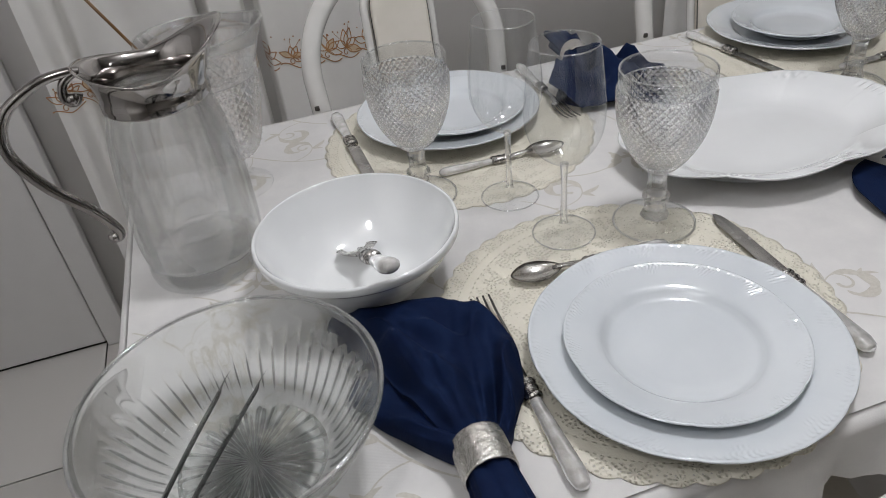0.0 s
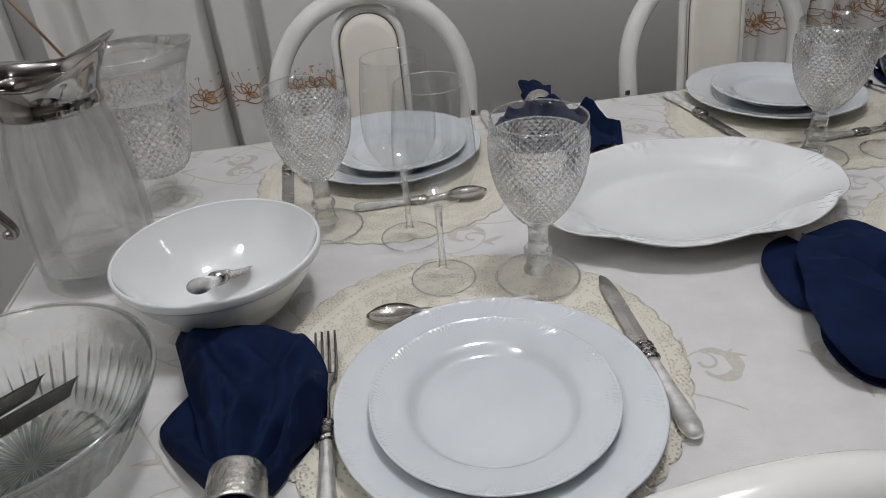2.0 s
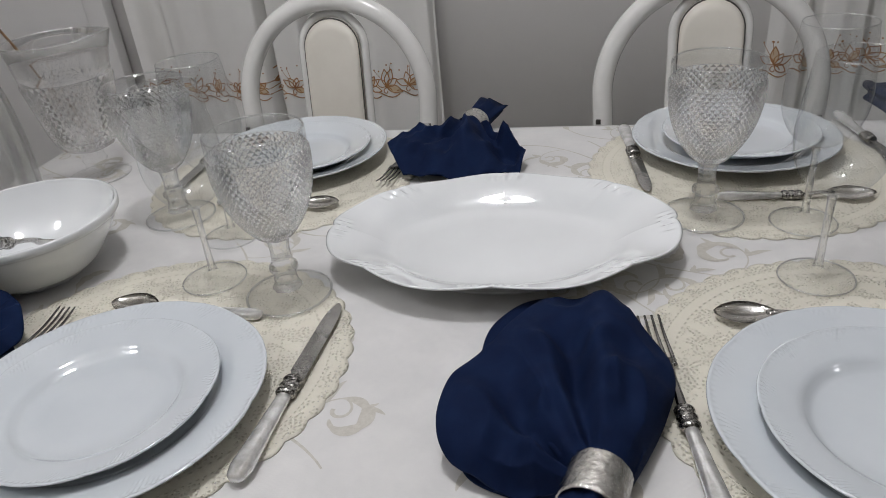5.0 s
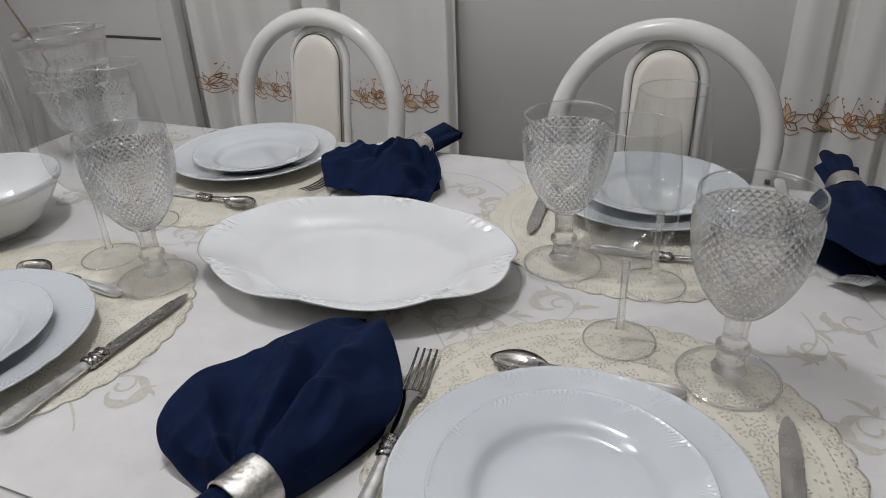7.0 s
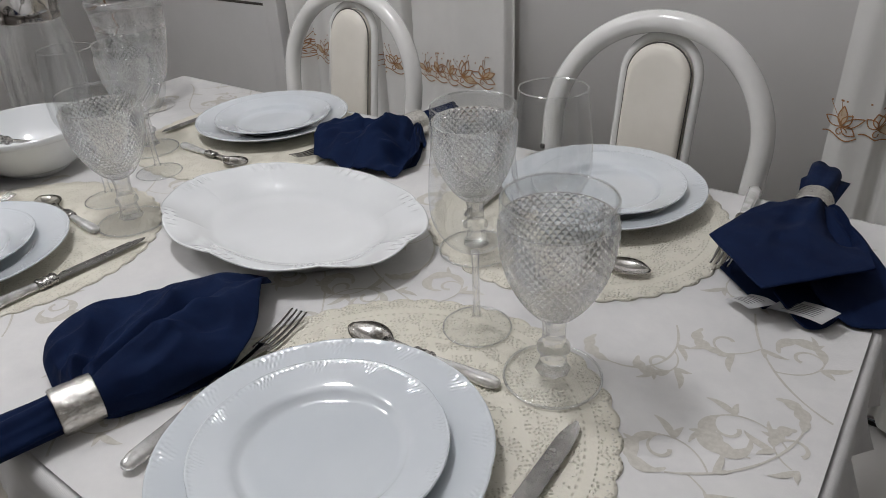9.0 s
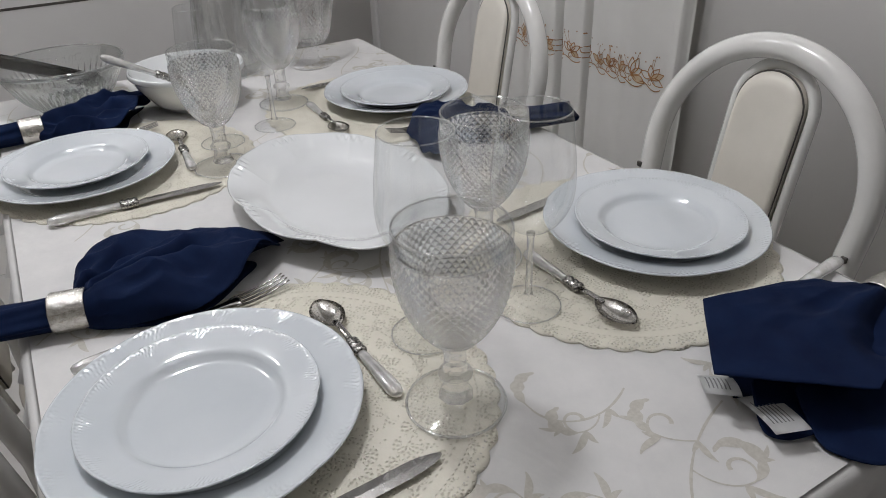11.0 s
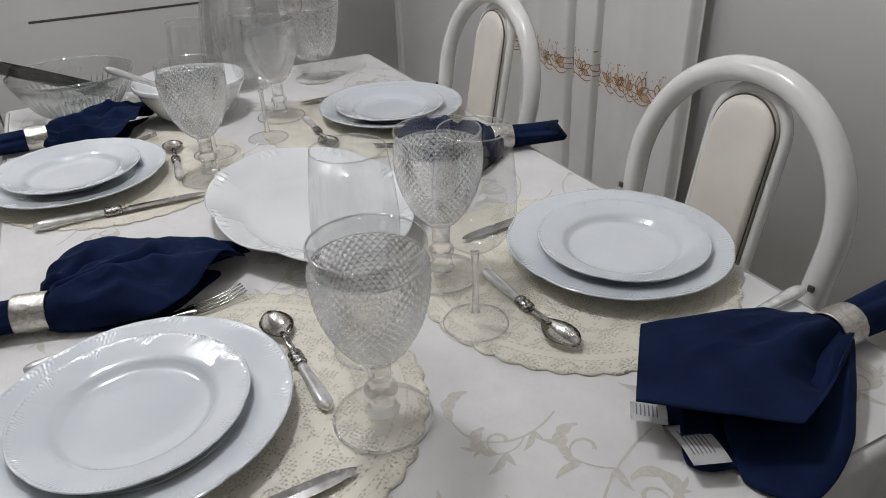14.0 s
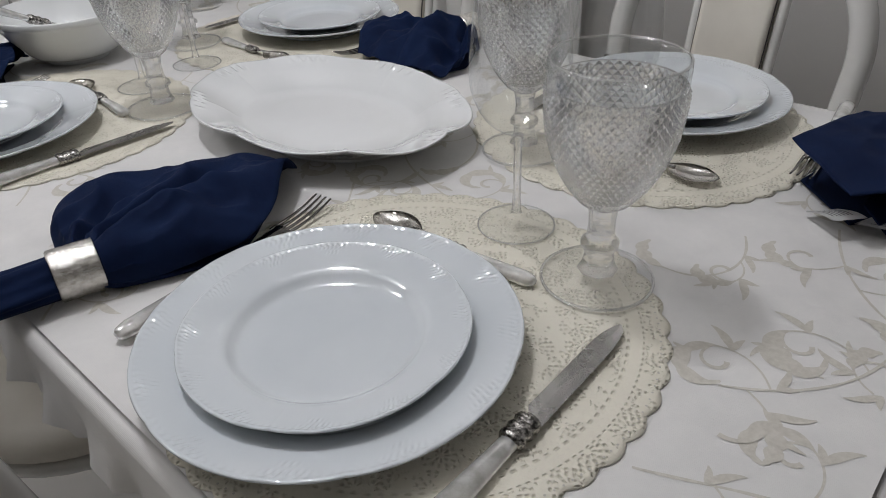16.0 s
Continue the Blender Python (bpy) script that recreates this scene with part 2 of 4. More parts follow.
def lathe(profile, n=64, shape=None, cap=(True, True)):
    """A turned form from (radius, height); shape(angle, radius, height, index) may bend each point."""
    loops = []
    for i, (r, h) in enumerate(profile):
        loop = []
        for s in range(n):
            a = 2 * math.pi * s / n
            p = shape(a, r, h, i) if shape else (r * math.cos(a), r * math.sin(a), h)
            loop.append(p)
        loops.append(loop)
    return rings(bmesh.new(), loops, True, cap)


def smooth_line(points, per=8, closed=False):
    """A Catmull-Rom line through a few points."""
    pts = [Vector(p) for p in points]
    out, n = [], len(pts)
    for i in range(n if closed else n - 1):
        p0 = pts[(i - 1) % n] if closed or i > 0 else pts[i]
        p1, p2 = pts[i], pts[(i + 1) % n]
        p3 = pts[(i + 2) % n] if closed or i + 2 < n else p2
        for s in range(per):
            t = s / per
            out.append(0.5 * (2 * p1 + (p2 - p0) * t + (2 * p0 - 5 * p1 + 4 * p2 - p3) * t * t + (3 * p1 - p0 - 3 * p2 + p3) * t ** 3))
    if not closed:
        out.append(pts[-1])
    return out


def tube(bm, line, radius, n=12, closed=False, flat=1.0):
    """A round bar along a line; radius may be a function of 0..1."""
    pts = [Vector(p) for p in line]
    count = len(pts)
    up, loops = None, []
    for i, p in enumerate(pts):
        a = pts[(i - 1) % count] if closed or i else pts[i]
        b = pts[(i + 1) % count] if closed or i + 1 < count else pts[i]
        d = (b - a).normalized()
        if up is None:
            up = Vector((0, 0, 1)) if abs(d.z) < 0.9 else Vector((0, 1, 0))
        side = d.cross(up).normalized()
        up = side.cross(d).normalized()
        r = radius(i / max(count - 1, 1)) if callable(radius) else radius
        loops.append([p + side * (r * math.cos(2 * math.pi * s / n)) + up * (r * flat * math.sin(2 * math.pi * s / n)) for s in range(n)])
    if closed:
        loops.append(loops[0])
        rings(bm, loops)
        bmesh.ops.remove_doubles(bm, verts=bm.verts, dist=1e-6)
    else:
        rings(bm, loops, True, (True, True))
    return bm


def along(profile, per=4):
    return [tuple(p[:2]) for p in smooth_line([(r, h, 0) for r, h in profile], per)]


# ---- setting ----
floor = tagged(part("floor", boxed((-1.87, -3.2, -0.06), (3.6, 1.12, -0.004)), GROUT), "pale ceramic tile floor with dark joints", "floor", kind="structure")
tagged(part("ceiling", boxed((-1.87, -3.2, 2.55), (3.6, 1.24, 2.65)), CEIL), "plain white ceiling", "ceiling", kind="structure")

NORTH = 1.12
wall_north = tagged(part("wall_north", boxed((-1.85, NORTH, 0), (3.6, NORTH + 0.12, 2.55)), WALL), "plain light grey painted wall behind the table", "wall", kind="structure")
tagged(part("wall_west", boxed((-1.87, -3.2, 0), (-1.75, NORTH, 2.55)), WALL), "plain light grey painted wall at the table's end", "wall", kind="structure")
# south and east walls stay out of view, darkened against bounce light
tagged(part("wall_south", boxed((-1.75, -3.2, 0), (3.6, -3.08, 2.55)), DIMMING_WALL), "unseen closing wall, darkened to cut fill light", "wall", kind="structure")
tagged(part("wall_east", boxed((3.48, -3.08, 0), (3.6, NORTH, 2.55)), DIMMING_WALL), "unseen closing wall, darkened to cut fill light", "wall", kind="structure")


def panel_door(name, m, width, label, line_z=0.742):
    d = thing(name, m, label, "door", kind="structure")
    part("leaf", boxed((0, -0.03, 0.01), (width, -0.002, 2.05), 0.003), DOOR, d)
    # a thin dark strip on the leaf paints the line's shade
    part("groove", boxed((0.30 if width < 0.75 else 0.17, -0.0315, line_z), (width - 0.012, -0.0295, line_z + 0.008), 0.0005), PIPING, d, "grooved line, its shade painted as a dark strip")
    for x in (-0.062, width + 0.004):
        part("jamb", boxed((x, -0.04, 0), (x + 0.058, 0.0, 2.11), 0.004), DOOR, d)
    return d


panel_door("door_1", pose(-1.70, NORTH, 0), 0.70, "plain white painted door with a dark groove, closed", 0.788)
panel_door("door_2", pose(-1.75, -0.42, 0, 0, 0, 90), 0.80, "plain white painted door in the end wall, closed")


# ---- curtains ----
def curtain(name, x0, x1, y, deep, seed, label, emb_z=0.68):
    """Folds along x; deep: places of deep narrow folds."""
    rnd = random.Random(seed)
    waves = [(rnd.uniform(16, 26), rnd.uniform(0, 6.3), rnd.uniform(0.006, 0.012)), (rnd.uniform(36, 60), rnd.uniform(0, 6.3), rnd.uniform(0.003, 0.006)), (rnd.uniform(80, 110), rnd.uniform(0, 6.3), 0.002)]

    def depth(x, z):
        d = sum(a * math.sin(w * x + p + 0.25 * math.sin(1.7 * z + p)) for w, p, a in waves)
        for at, width, amount in deep:
            u = (x - at - 0.006 * math.sin(3 * z + at * 9)) / width
            d += amount * math.exp(-u ** 4)
        return y + d

    c = thing(name, pose(0, 0, 0), label, "curtain")
    nx, nz = int((x1 - x0) / 0.003), 44
    bm = bmesh.new()
    loops = []
    for i in range(nz + 1):
        z = 0.03 + (2.3 - 0.03) * i / nz
        loops.append([(x0 + (x1 - x0) * s / nx, depth(x0 + (x1 - x0) * s / nx, z), z) for s in range(nx + 1)])
    rings(bm, loops, closed=False)
    part("cloth", bm, VOILE, c)
    # embroidered band: petals, stems and dots that follow the folds
    bm, pet = bmesh.new(), bmesh.new()

    def ribbon(pts, w, off=0.0018):
        prev = None
        for a, b in zip(pts, pts[1:]):
            d = Vector((b[0] - a[0], b[1] - a[1]))
            if d.length < 1e-6:
                continue
            nrm = Vector((-d.y, d.x)).normalized() * w
            quad = []
            for q, sgn in ((a, 1), (a, -1), (b, -1), (b, 1)):
                xx = q[0] + sgn * nrm.x
                quad.append(bm.verts.new((xx, depth(min(max(xx, x0), x1), q[1]) - off, q[1] + sgn * nrm.y)))
            bm.faces.new(quad)

    x = x0 + 0.02
    while x < x1 - 0.03:
        s = rnd.uniform(0.85, 1.2)
        for ang in (150, 100, 62, 25, -25):
            ang += rnd.uniform(-12, 12)
            a = radians(ang)
            length, wide = 0.032 * s * rnd.uniform(0.8, 1.2), 0.009 * s
            left, right = [], []
            for q in range(9):
                u = q / 8
                cx, cz = x + math.cos(a) * length * u, emb_z + math.sin(a) * length * u
                off = wide * math.sin(math.pi * u) * (1 - 0.3 * u)
                left.append((cx - math.sin(a) * off, cz + math.cos(a) * off))
                right.append((cx + math.sin(a) * off, cz - math.cos(a) * off))
            ribbon(left, 0.0011)
            ribbon(right, 0.0011)
            if rnd.random() < 0.25:
                vs = [pet.verts.new((min(max(q[0], x0), x1), depth(min(max(q[0], x0), x1), q[1]) - 0.0012, q[1])) for q in left + right[::-1][1:-1]]
                pet.faces.new(vs)
        sp = [(x + 0.012 * (1 - u) * math.cos(7 * u), emb_z - 0.012 + 0.012 * (1 - u) * math.sin(7 * u)) for u in [q / 16 for q in range(17)]]
        ribbon(sp, 0.001)
        ribbon([(x - 0.03 + 0.06 * u, emb_z - 0.02 + 0.008 * math.sin(5 * u + s)) for u in [q / 10 for q in range(11)]], 0.0012)
        for q in range(4):
            dx, dz = rnd.uniform(-0.03, 0.03), rnd.uniform(0.034, 0.055)
            ribbon([(x + dx, emb_z + dz), (x + dx + 0.003, emb_z + dz + 0.0005)], 0.0016)
            if q < 2:
                ribbon([(x + dx * 0.4, emb_z + 0.02), (x + dx, emb_z + dz)], 0.0005)
        x += rnd.uniform(0.042, 0.058) * s
    tagged(part("embroidery", bm, RUST, c, "rust-brown stitched outlines"), kind="stuff")
    tagged(part("petal_fill", pet, PETAL, c, "tan sewn petals"), kind="stuff")
    return c


curtain("curtain", -0.86, -0.095, 1.055, [(-0.81, 0.024, 0.045), (-0.510, 0.012, 0.075), (-0.405, 0.014, 0.075), (-0.102, 0.008, 0.03)], 3, "sheer white curtain with a rust embroidered flower band")
curtain("curtain", 0.63, 1.75, 1.055, [(0.72, 0.012, 0.03), (0.84, 0.012, 0.03), (0.97, 0.014, 0.035), (1.12, 0.014, 0.035), (1.3, 0.02, 0.04)], 8, "sheer white curtain with a rust embroidered flower band", 0.70)

# ---- table ----
TX0, TX1, TY0, TY1 = -0.66, 0.815, -0.291, 0.537
table = thing("dining_table", pose(0, 0, 0), "rectangular dining table hidden under a white cloth", "table")
part("tabletop", boxed((TX0 + 0.01, TY0 + 0.01, Z - 0.034), (TX1 - 0.01, TY1 - 0.01, Z - 0.004), 0.004), WOOD, table)
for x in (TX0 + 0.08, TX1 - 0.08):
    for y in (TY0 + 0.08, TY1 - 0.08):
        bm = bmesh.new()
        tube(bm, [(x, y, 0), (x, y, 0.35), (x, y, Z - 0.034)], lambda u: 0.022 + 0.008 * u, 12)
        part("leg", bm, PAINT, table)


def cloth_mesh():
    bm = bmesh.new()
    drop, soft = 0.065, 0.012
    prof = [(0.0, Z)] + [(soft * math.sin(a) , Z - soft + soft * math.cos(a)) for a in [radians(d) for d in (20, 45, 70, 90)]]
    prof += [(soft + 0.001, Z - 0.025), (soft + 0.003, Z - 0.038), (soft + 0.005, Z - 0.052), (soft + 0.007, Z - drop)]
    base = []
    nx, ny = 120, 72
    x0, x1, y0, y1 = TX0 + soft, TX1 - soft, TY0 + soft, TY1 - soft
    for i in range(nx):
        base.append((x0 + (x1 - x0) * i / nx, y0, 0, -1))
    for i in range(ny):
        base.append((x1, y0 + (y1 - y0) * i / ny, 1, 0))
    for i in range(nx):
        base.append((x1 - (x1 - x0) * i / nx, y1, 0, 1))
    for i in range(ny):
        base.append((x0, y1 - (y1 - y0) * i / ny, -1, 0))
    loops = []
    for d, z in prof:
        loop = []
        for i, (x, y, ax, ay) in enumerate(base):
            fold = (0.012 * math.sin(i * 0.9) + 0.006 * math.sin(i * 2.1 + 1)) * max(0, (Z - 0.025 - z)) / drop
            loop.append((x + ax * (d + fold), y + ay * (d + fold), z))
        loops.append(loop)
    rings(bm, loops, True, (False, False))
    top = bm.faces.new([v for v in bm.verts][: len(base)])
    return bm


cloth = tagged(part("tablecloth", cloth_mesh(), CLOTH), "white damask tablecloth with beige scroll embroidery, hanging over the edges", "tablecloth")

# ---- tableware forms ----
def plate_mesh(radius, lobes=6):
    s = radius / 0.14
    prof = [(0.0005, 0.006), (0.03, 0.006), (0.06, 0.006), (0.083, 0.0065), (0.089, 0.0085), (0.094, 0.0125), (0.098, 0.0150), (0.103, 0.0165), (0.110, 0.0182)]
    prof += [(0.1105 + 0.0012 * q, 0.0183 + 0.00027 * q) for q in range(1, 23)]
    top = len(prof) + 2
    prof += [(0.1385, 0.0245), (0.1395, 0.0243), (0.140, 0.0236), (0.1385, 0.0222), (0.12, 0.0168), (0.1, 0.0115), (0.088, 0.0045), (0.085, 0.0030), (0.0005, 0.0030)]
    prof = [(r * s, h * (0.55 + 0.45 * s)) for r, h in prof]
    n = 1080

    def shape(a, r, h, i):
        u = r / radius
        w = min(max((u - 0.62) / 0.38, 0), 1)
        lobe = abs(math.sin(a * lobes / 2 + 0.35 * math.sin(a * lobes)))
        rr = r * (1 - 0.012 * w * (1 - lobe ** 0.7))
        if i < top:
            f = (a * 12 / (2 * math.pi)) % 1.0 - 0.5  # twelve garlands round the rim
            env = math.exp(-(f / 0.21) ** 4)
            slant = 95 * f + 130 * (u - 0.92)
            h += 0.00042 * math.exp(-((u - 0.938) / 0.015) ** 2) * env * math.cos(slant)
            h += 0.00042 * math.exp(-((u - 0.962) / 0.010) ** 2) * math.cos(a * 132) * (0.4 + 0.6 * env)
            h += 0.00042 * math.exp(-((u - 0.885) / 0.014) ** 2) * math.exp(-(f / 0.09) ** 2) * math.cos(slant + 1)
            h += 0.0006 * math.exp(-((u - 0.985) / 0.012) ** 2) * (1 + 0.35 * math.cos(a * 36) + 0.25 * math.cos(a * 23 + 1))
        return (rr * math.cos(a), rr * math.sin(a), h)

    return lathe(prof, n, shape)


def foot_ring(parent, a0, b0, high, material):
    """The unglazed ring under a plate on which it stands."""
    prof = [(0.94, high), (0.96, 0.0008), (0.975, 0.0), (0.99, 0.0), (1.0, 0.0008), (1.01, high)]
    part("foot_ring", lathe(prof, 120, lambda a, r, h, i: (a0 * r * math.cos(a), b0 * r * math.sin(a), h), cap=(False, False)), material, parent)


def platter_mesh(a0=0.197, b0=0.137):
    prof = [(0.001, 0.012), (0.2, 0.012), (0.45, 0.012), (0.60, 0.0125), (0.66, 0.0150), (0.71, 0.0205), (0.75, 0.0245), (0.80, 0.0285)]
    prof += [(0.80 + 0.012 * q, 0.0285 + 0.0107 * (q * 0.012 / 0.18) ** 0.9) for q in range(1, 16)]
    top = len(prof) + 1
    prof += [(0.99, 0.0395), (1.0, 0.0385), (0.99, 0.0368), (0.9, 0.0300), (0.75, 0.018), (0.66, 0.007), (0.63, 0.0045), (0.001, 0.0045)]
    n = 720

    def shape(a, r, h, i):
        w = min(max((r - 0.6) / 0.4, 0), 1)
        lobe = abs(math.sin(4 * a))
        rr = r * (1 - 0.040 * w * (1 - lobe ** 0.6))
        env = max(0.0, math.cos(8 * a)) ** 0.7
        band = math.exp(-((r - 0.93) / 0.03) ** 2) if i < top else 0
        h += 0.0016 * band * env * math.cos(a * 72) + 0.0022 * w * math.cos(8 * a) * (i < top + 3)
        return (a0 * rr * math.cos(a), b0 * rr * math.sin(a), h)

    return lathe(prof, n, shape)


def diamond_band(bm, rows, count, raised):
    """A wall of raised diamonds; rows: (radius, height) of the lattice."""
    vs = []
    for j, (r, h) in enumerate(rows):
        vs.append([bm.verts.new((r * math.cos(2 * math.pi * (i + 0.5 * (j % 2)) / count), r * math.sin(2 * math.pi * (i + 0.5 * (j % 2)) / count), h)) for i in range(count)])
    for j in range(1, len(rows) - 1):
        r, h = rows[j]
        for i in range(count):
            i2 = (i + 1) % count
            lo = vs[j - 1][(i + 1) % count] if j % 2 else vs[j - 1][i]
            hi = vs[j + 1][(i + 1) % count] if j % 2 else vs[j + 1][i]
            ang = 2 * math.pi * (i + 0.5 * (j % 2) + 0.5) / count
            cpt = bm.verts.new(((r + raised) * math.cos(ang), (r + raised) * math.sin(ang), h))
            a, b = vs[j][i], vs[j][i2]
            for p, q in ((a, lo), (lo, b), (b, hi), (hi, a)):
                bm.faces.new((cpt, p, q))
    for row in (0, len(rows) - 1):  # close the zigzag at both ends
        nxt = 1 if row == 0 else len(rows) - 2
        for i in range(count):
            i2 = (i + 1) % count
            mid = vs[nxt][i] if (row % 2 == 1) == (nxt % 2 == 1) else (vs[nxt][(i + 1) % count] if row % 2 else vs[nxt][i])
            tri = (vs[row][i], vs[row][i2], mid)
            if row:
                tri = tri[::-1]
            bm.faces.new(tri)
    return bm


def inner_wall(bm, lat, count, thick, floor_h):
    """Closes a band of diamonds into a shell: a smooth inner wall, its floor and the ledge on top."""
    (r0, h0), (r1, h1) = lat[0], lat[-1]
    shell = [(0.0004, h0), (r0, h0)]
    wall = [(r1, h1), (r1 - thick + 0.0004, h1)] + [(max(r - thick, 0.004), max(h, floor_h)) for r, h in lat[-2::-1] if h > floor_h] + [(0.0004, floor_h)]
    for prof in (shell, wall):
        loops = [[(r * math.cos(2 * math.pi * q / (2 * count)), r * math.sin(2 * math.pi * q / (2 * count)), h) for q in range(2 * count)] for r, h in prof]
        rings(bm, loops, True)
    return bm


def profile_at(prof, h):
    for (r0, h0), (r1, h1) in zip(prof, prof[1:]):
        if h0 <= h <= h1:
            return r0 + (r1 - r0) * (h - h0) / (h1 - h0)
    return prof[-1][0]


def make_goblet(m, h=0.186):
    s = h / 0.186
    g = thing("water_goblet", m, "cut-glass water goblet with a diamond pattern, empty", "goblet", "goblets on the table")
    outer = along([(0.0120, 0.069), (0.0200, 0.077), (0.0285, 0.088), (0.0360, 0.101), (0.0425, 0.117), (0.0465, 0.134), (0.0481, 0.150), (0.0483, 0.160), (0.0481, 0.170)], 6)
    rows = 23
    lat = []
    for j in range(rows):
        hh = 0.070 + (0.167 - 0.070) * (j / (rows - 1)) ** 0.92
        lat.append((profile_at(outer, hh), hh))
    bm = bmesh.new()
    diamond_band(bm, lat, 40, 0.0022)
    part("cup", inner_wall(bm, lat, 40, 0.0030, 0.080), CUT_GLASS, g, "raised diamonds", smooth=False)
    lip = [(0.0482, 0.1673), (0.0484, 0.172), (0.0485, 0.178), (0.0483, 0.1842), (0.0462, 0.1842), (0.0461, 0.178), (0.0459, 0.172), (0.0457, 0.1673), (0.0482, 0.1673)]
    rim = part("rim", lathe(lip, 64, cap=(False, False)), WINE_GLASS, g)
    bm = bmesh.new()
    tube(bm, [(0.0473 * math.cos(2 * math.pi * q / 64), 0.0473 * math.sin(2 * math.pi * q / 64), 0.1850) for q in range(64)], 0.0010, 8, True)
    part("lip", bm, EDGE_GLASS, rim)
    ft = [(0.0004, 0.0), (0.030, 0.0002), (0.0435, 0.0), (0.0460, 0.0015), (0.0457, 0.0035), (0.0425, 0.0048), (0.029, 0.0070), (0.018, 0.0105), (0.0004, 0.0110)]

    def rays(a, r, hh, i):
        return (r * math.cos(a), r * math.sin(a), hh + (0.0007 * math.cos(36 * a) * (r > 0.025) if 1 <= i <= 2 else 0))

    foot = part("foot", lathe(ft, 108, rays), FOOT_GLASS, g, "round foot with radial cuts")
    bm = bmesh.new()
    tube(bm, [(0.0450 * math.cos(2 * math.pi * q / 64), 0.0450 * math.sin(2 * math.pi * q / 64), 0.0026) for q in range(64)], 0.0013, 8, True)
    part("foot_edge", bm, EDGE_GLASS, foot)
    st = [(0.0004, 0.0107), (0.0165, 0.0112), (0.0130, 0.018), (0.0118, 0.026), (0.0122, 0.031), (0.0152, 0.0335), (0.0152, 0.0375), (0.0120, 0.040), (0.0108, 0.046), (0.0104, 0.056), (0.0112, 0.064), (0.0124, 0.0685), (0.0004, 0.0690)]

    def facet(a, r, hh, i):
        k8 = 1.0
        if 1 <= i <= 11 and i not in (5, 6):
            b = (a + math.pi / 8) % (math.pi / 4) - math.pi / 8
            k8 = math.cos(math.pi / 8) / math.cos(b)
        return (r * k8 * math.cos(a), r * k8 * math.sin(a), hh)

    part("stem", lathe(st, 96, facet), STEM_GLASS, g, "faceted stem")
    return g


def make_wine(m, h=0.222):
    g = thing("wine_glass", m, "plain clear wine glass with a thin stem, empty", "wine glass", "wine glasses on the table")
    outer = along([(0.0036, 0.0905), (0.014, 0.0945), (0.0285, 0.106), (0.0390, 0.126), (0.0418, 0.146), (0.0405, 0.172), (0.0372, 0.200), (0.0345, h)], 6)
    part("bowl", lathe(outer, 72, cap=(True, False)), WINE_GLASS, g)
    ring_line = [(0.0341 * math.cos(a), 0.0341 * math.sin(a), h + 0.0003) for a in [2 * math.pi * q / 56 for q in range(56)]]
    bm = bmesh.new()
    tube(bm, ring_line, 0.0007, 6, True)
    part("lip", bm, EDGE_GLASS, g)
    ft = [(0.0004, 0.0), (0.033, 0.0), (0.0355, 0.0008), (0.0355, 0.0018), (0.030, 0.003), (0.016, 0.005), (0.007, 0.009)]
    foot = part("foot", lathe(ft, 48, cap=(True, False)), FOOT_GLASS, g)
    bm = bmesh.new()
    tube(bm, [(0.0352 * math.cos(2 * math.pi * q / 56), 0.0352 * math.sin(2 * math.pi * q / 56), 0.0013) for q in range(56)], 0.0009, 6, True)
    part("foot_edge", bm, EDGE_GLASS, foot)
    st = [(0.007, 0.009), (0.0042, 0.018), (0.0036, 0.040), (0.0036, 0.070), (0.0040, 0.084), (0.0048, 0.0902), (0.0004, 0.0903)]
    part("stem", lathe(st, 40, cap=(False, True)), STEM_GLASS, g)
    return g


def make_knife(m):
    """Lies along +y: handle's end at 0, tip at 0.235."""
    k0 = thing("table_knife", m, "table knife with pearly handle and ornate silver collar", "knife", "table knives")
    bm = bmesh.new()
    tube(bm, [(0, y, 0.0075) for y in (0.0, 0.003, 0.012, 0.03, 0.06, 0.085, 0.095)], lambda u: [0.004, 0.0075, 0.0098, 0.0092, 0.0078, 0.0068, 0.0066][round(u * 6)], 16, flat=0.68)
    part("handle", bm, PEARL, k0, "pearly white handle")
    bm = bmesh.new()
    tube(bm, [(0, 0.093 + 0.0024 * q, 0.0075) for q in range(11)], lambda u: 0.0075 + 0.0022 * abs(math.sin(u * 9.4)), 16, flat=0.75)
    part("collar", bm, ORNATE, k0, "chased silver collar")
    bm = bmesh.new()
    nb, loops = 22, []
    for q in range(nb + 1):
        u = q / nb
        y = 0.116 + 0.119 * u
        right = 0.0085 - 0.0005 * u if u < 0.6 else 0.0082 * math.sqrt(max(0.0, 1 - ((u - 0.6) / 0.4) ** 2.2))
        left = -0.0085 if u > 0.08 else -0.005
        left = left if u < 0.75 else left + 0.006 * ((u - 0.75) / 0.25) ** 2
        right = max(right, left + 0.0008)
        mid = (left + right) / 2
        loops.append([(left, y, 0.0072), (mid, y, 0.0083 - 0.001 * u), (right, y, 0.0072), (mid, y, 0.0060)])
    rings(bm, loops, True, (True, True))
    part("blade", bm, STEEL, k0, smooth=False)
    return k0


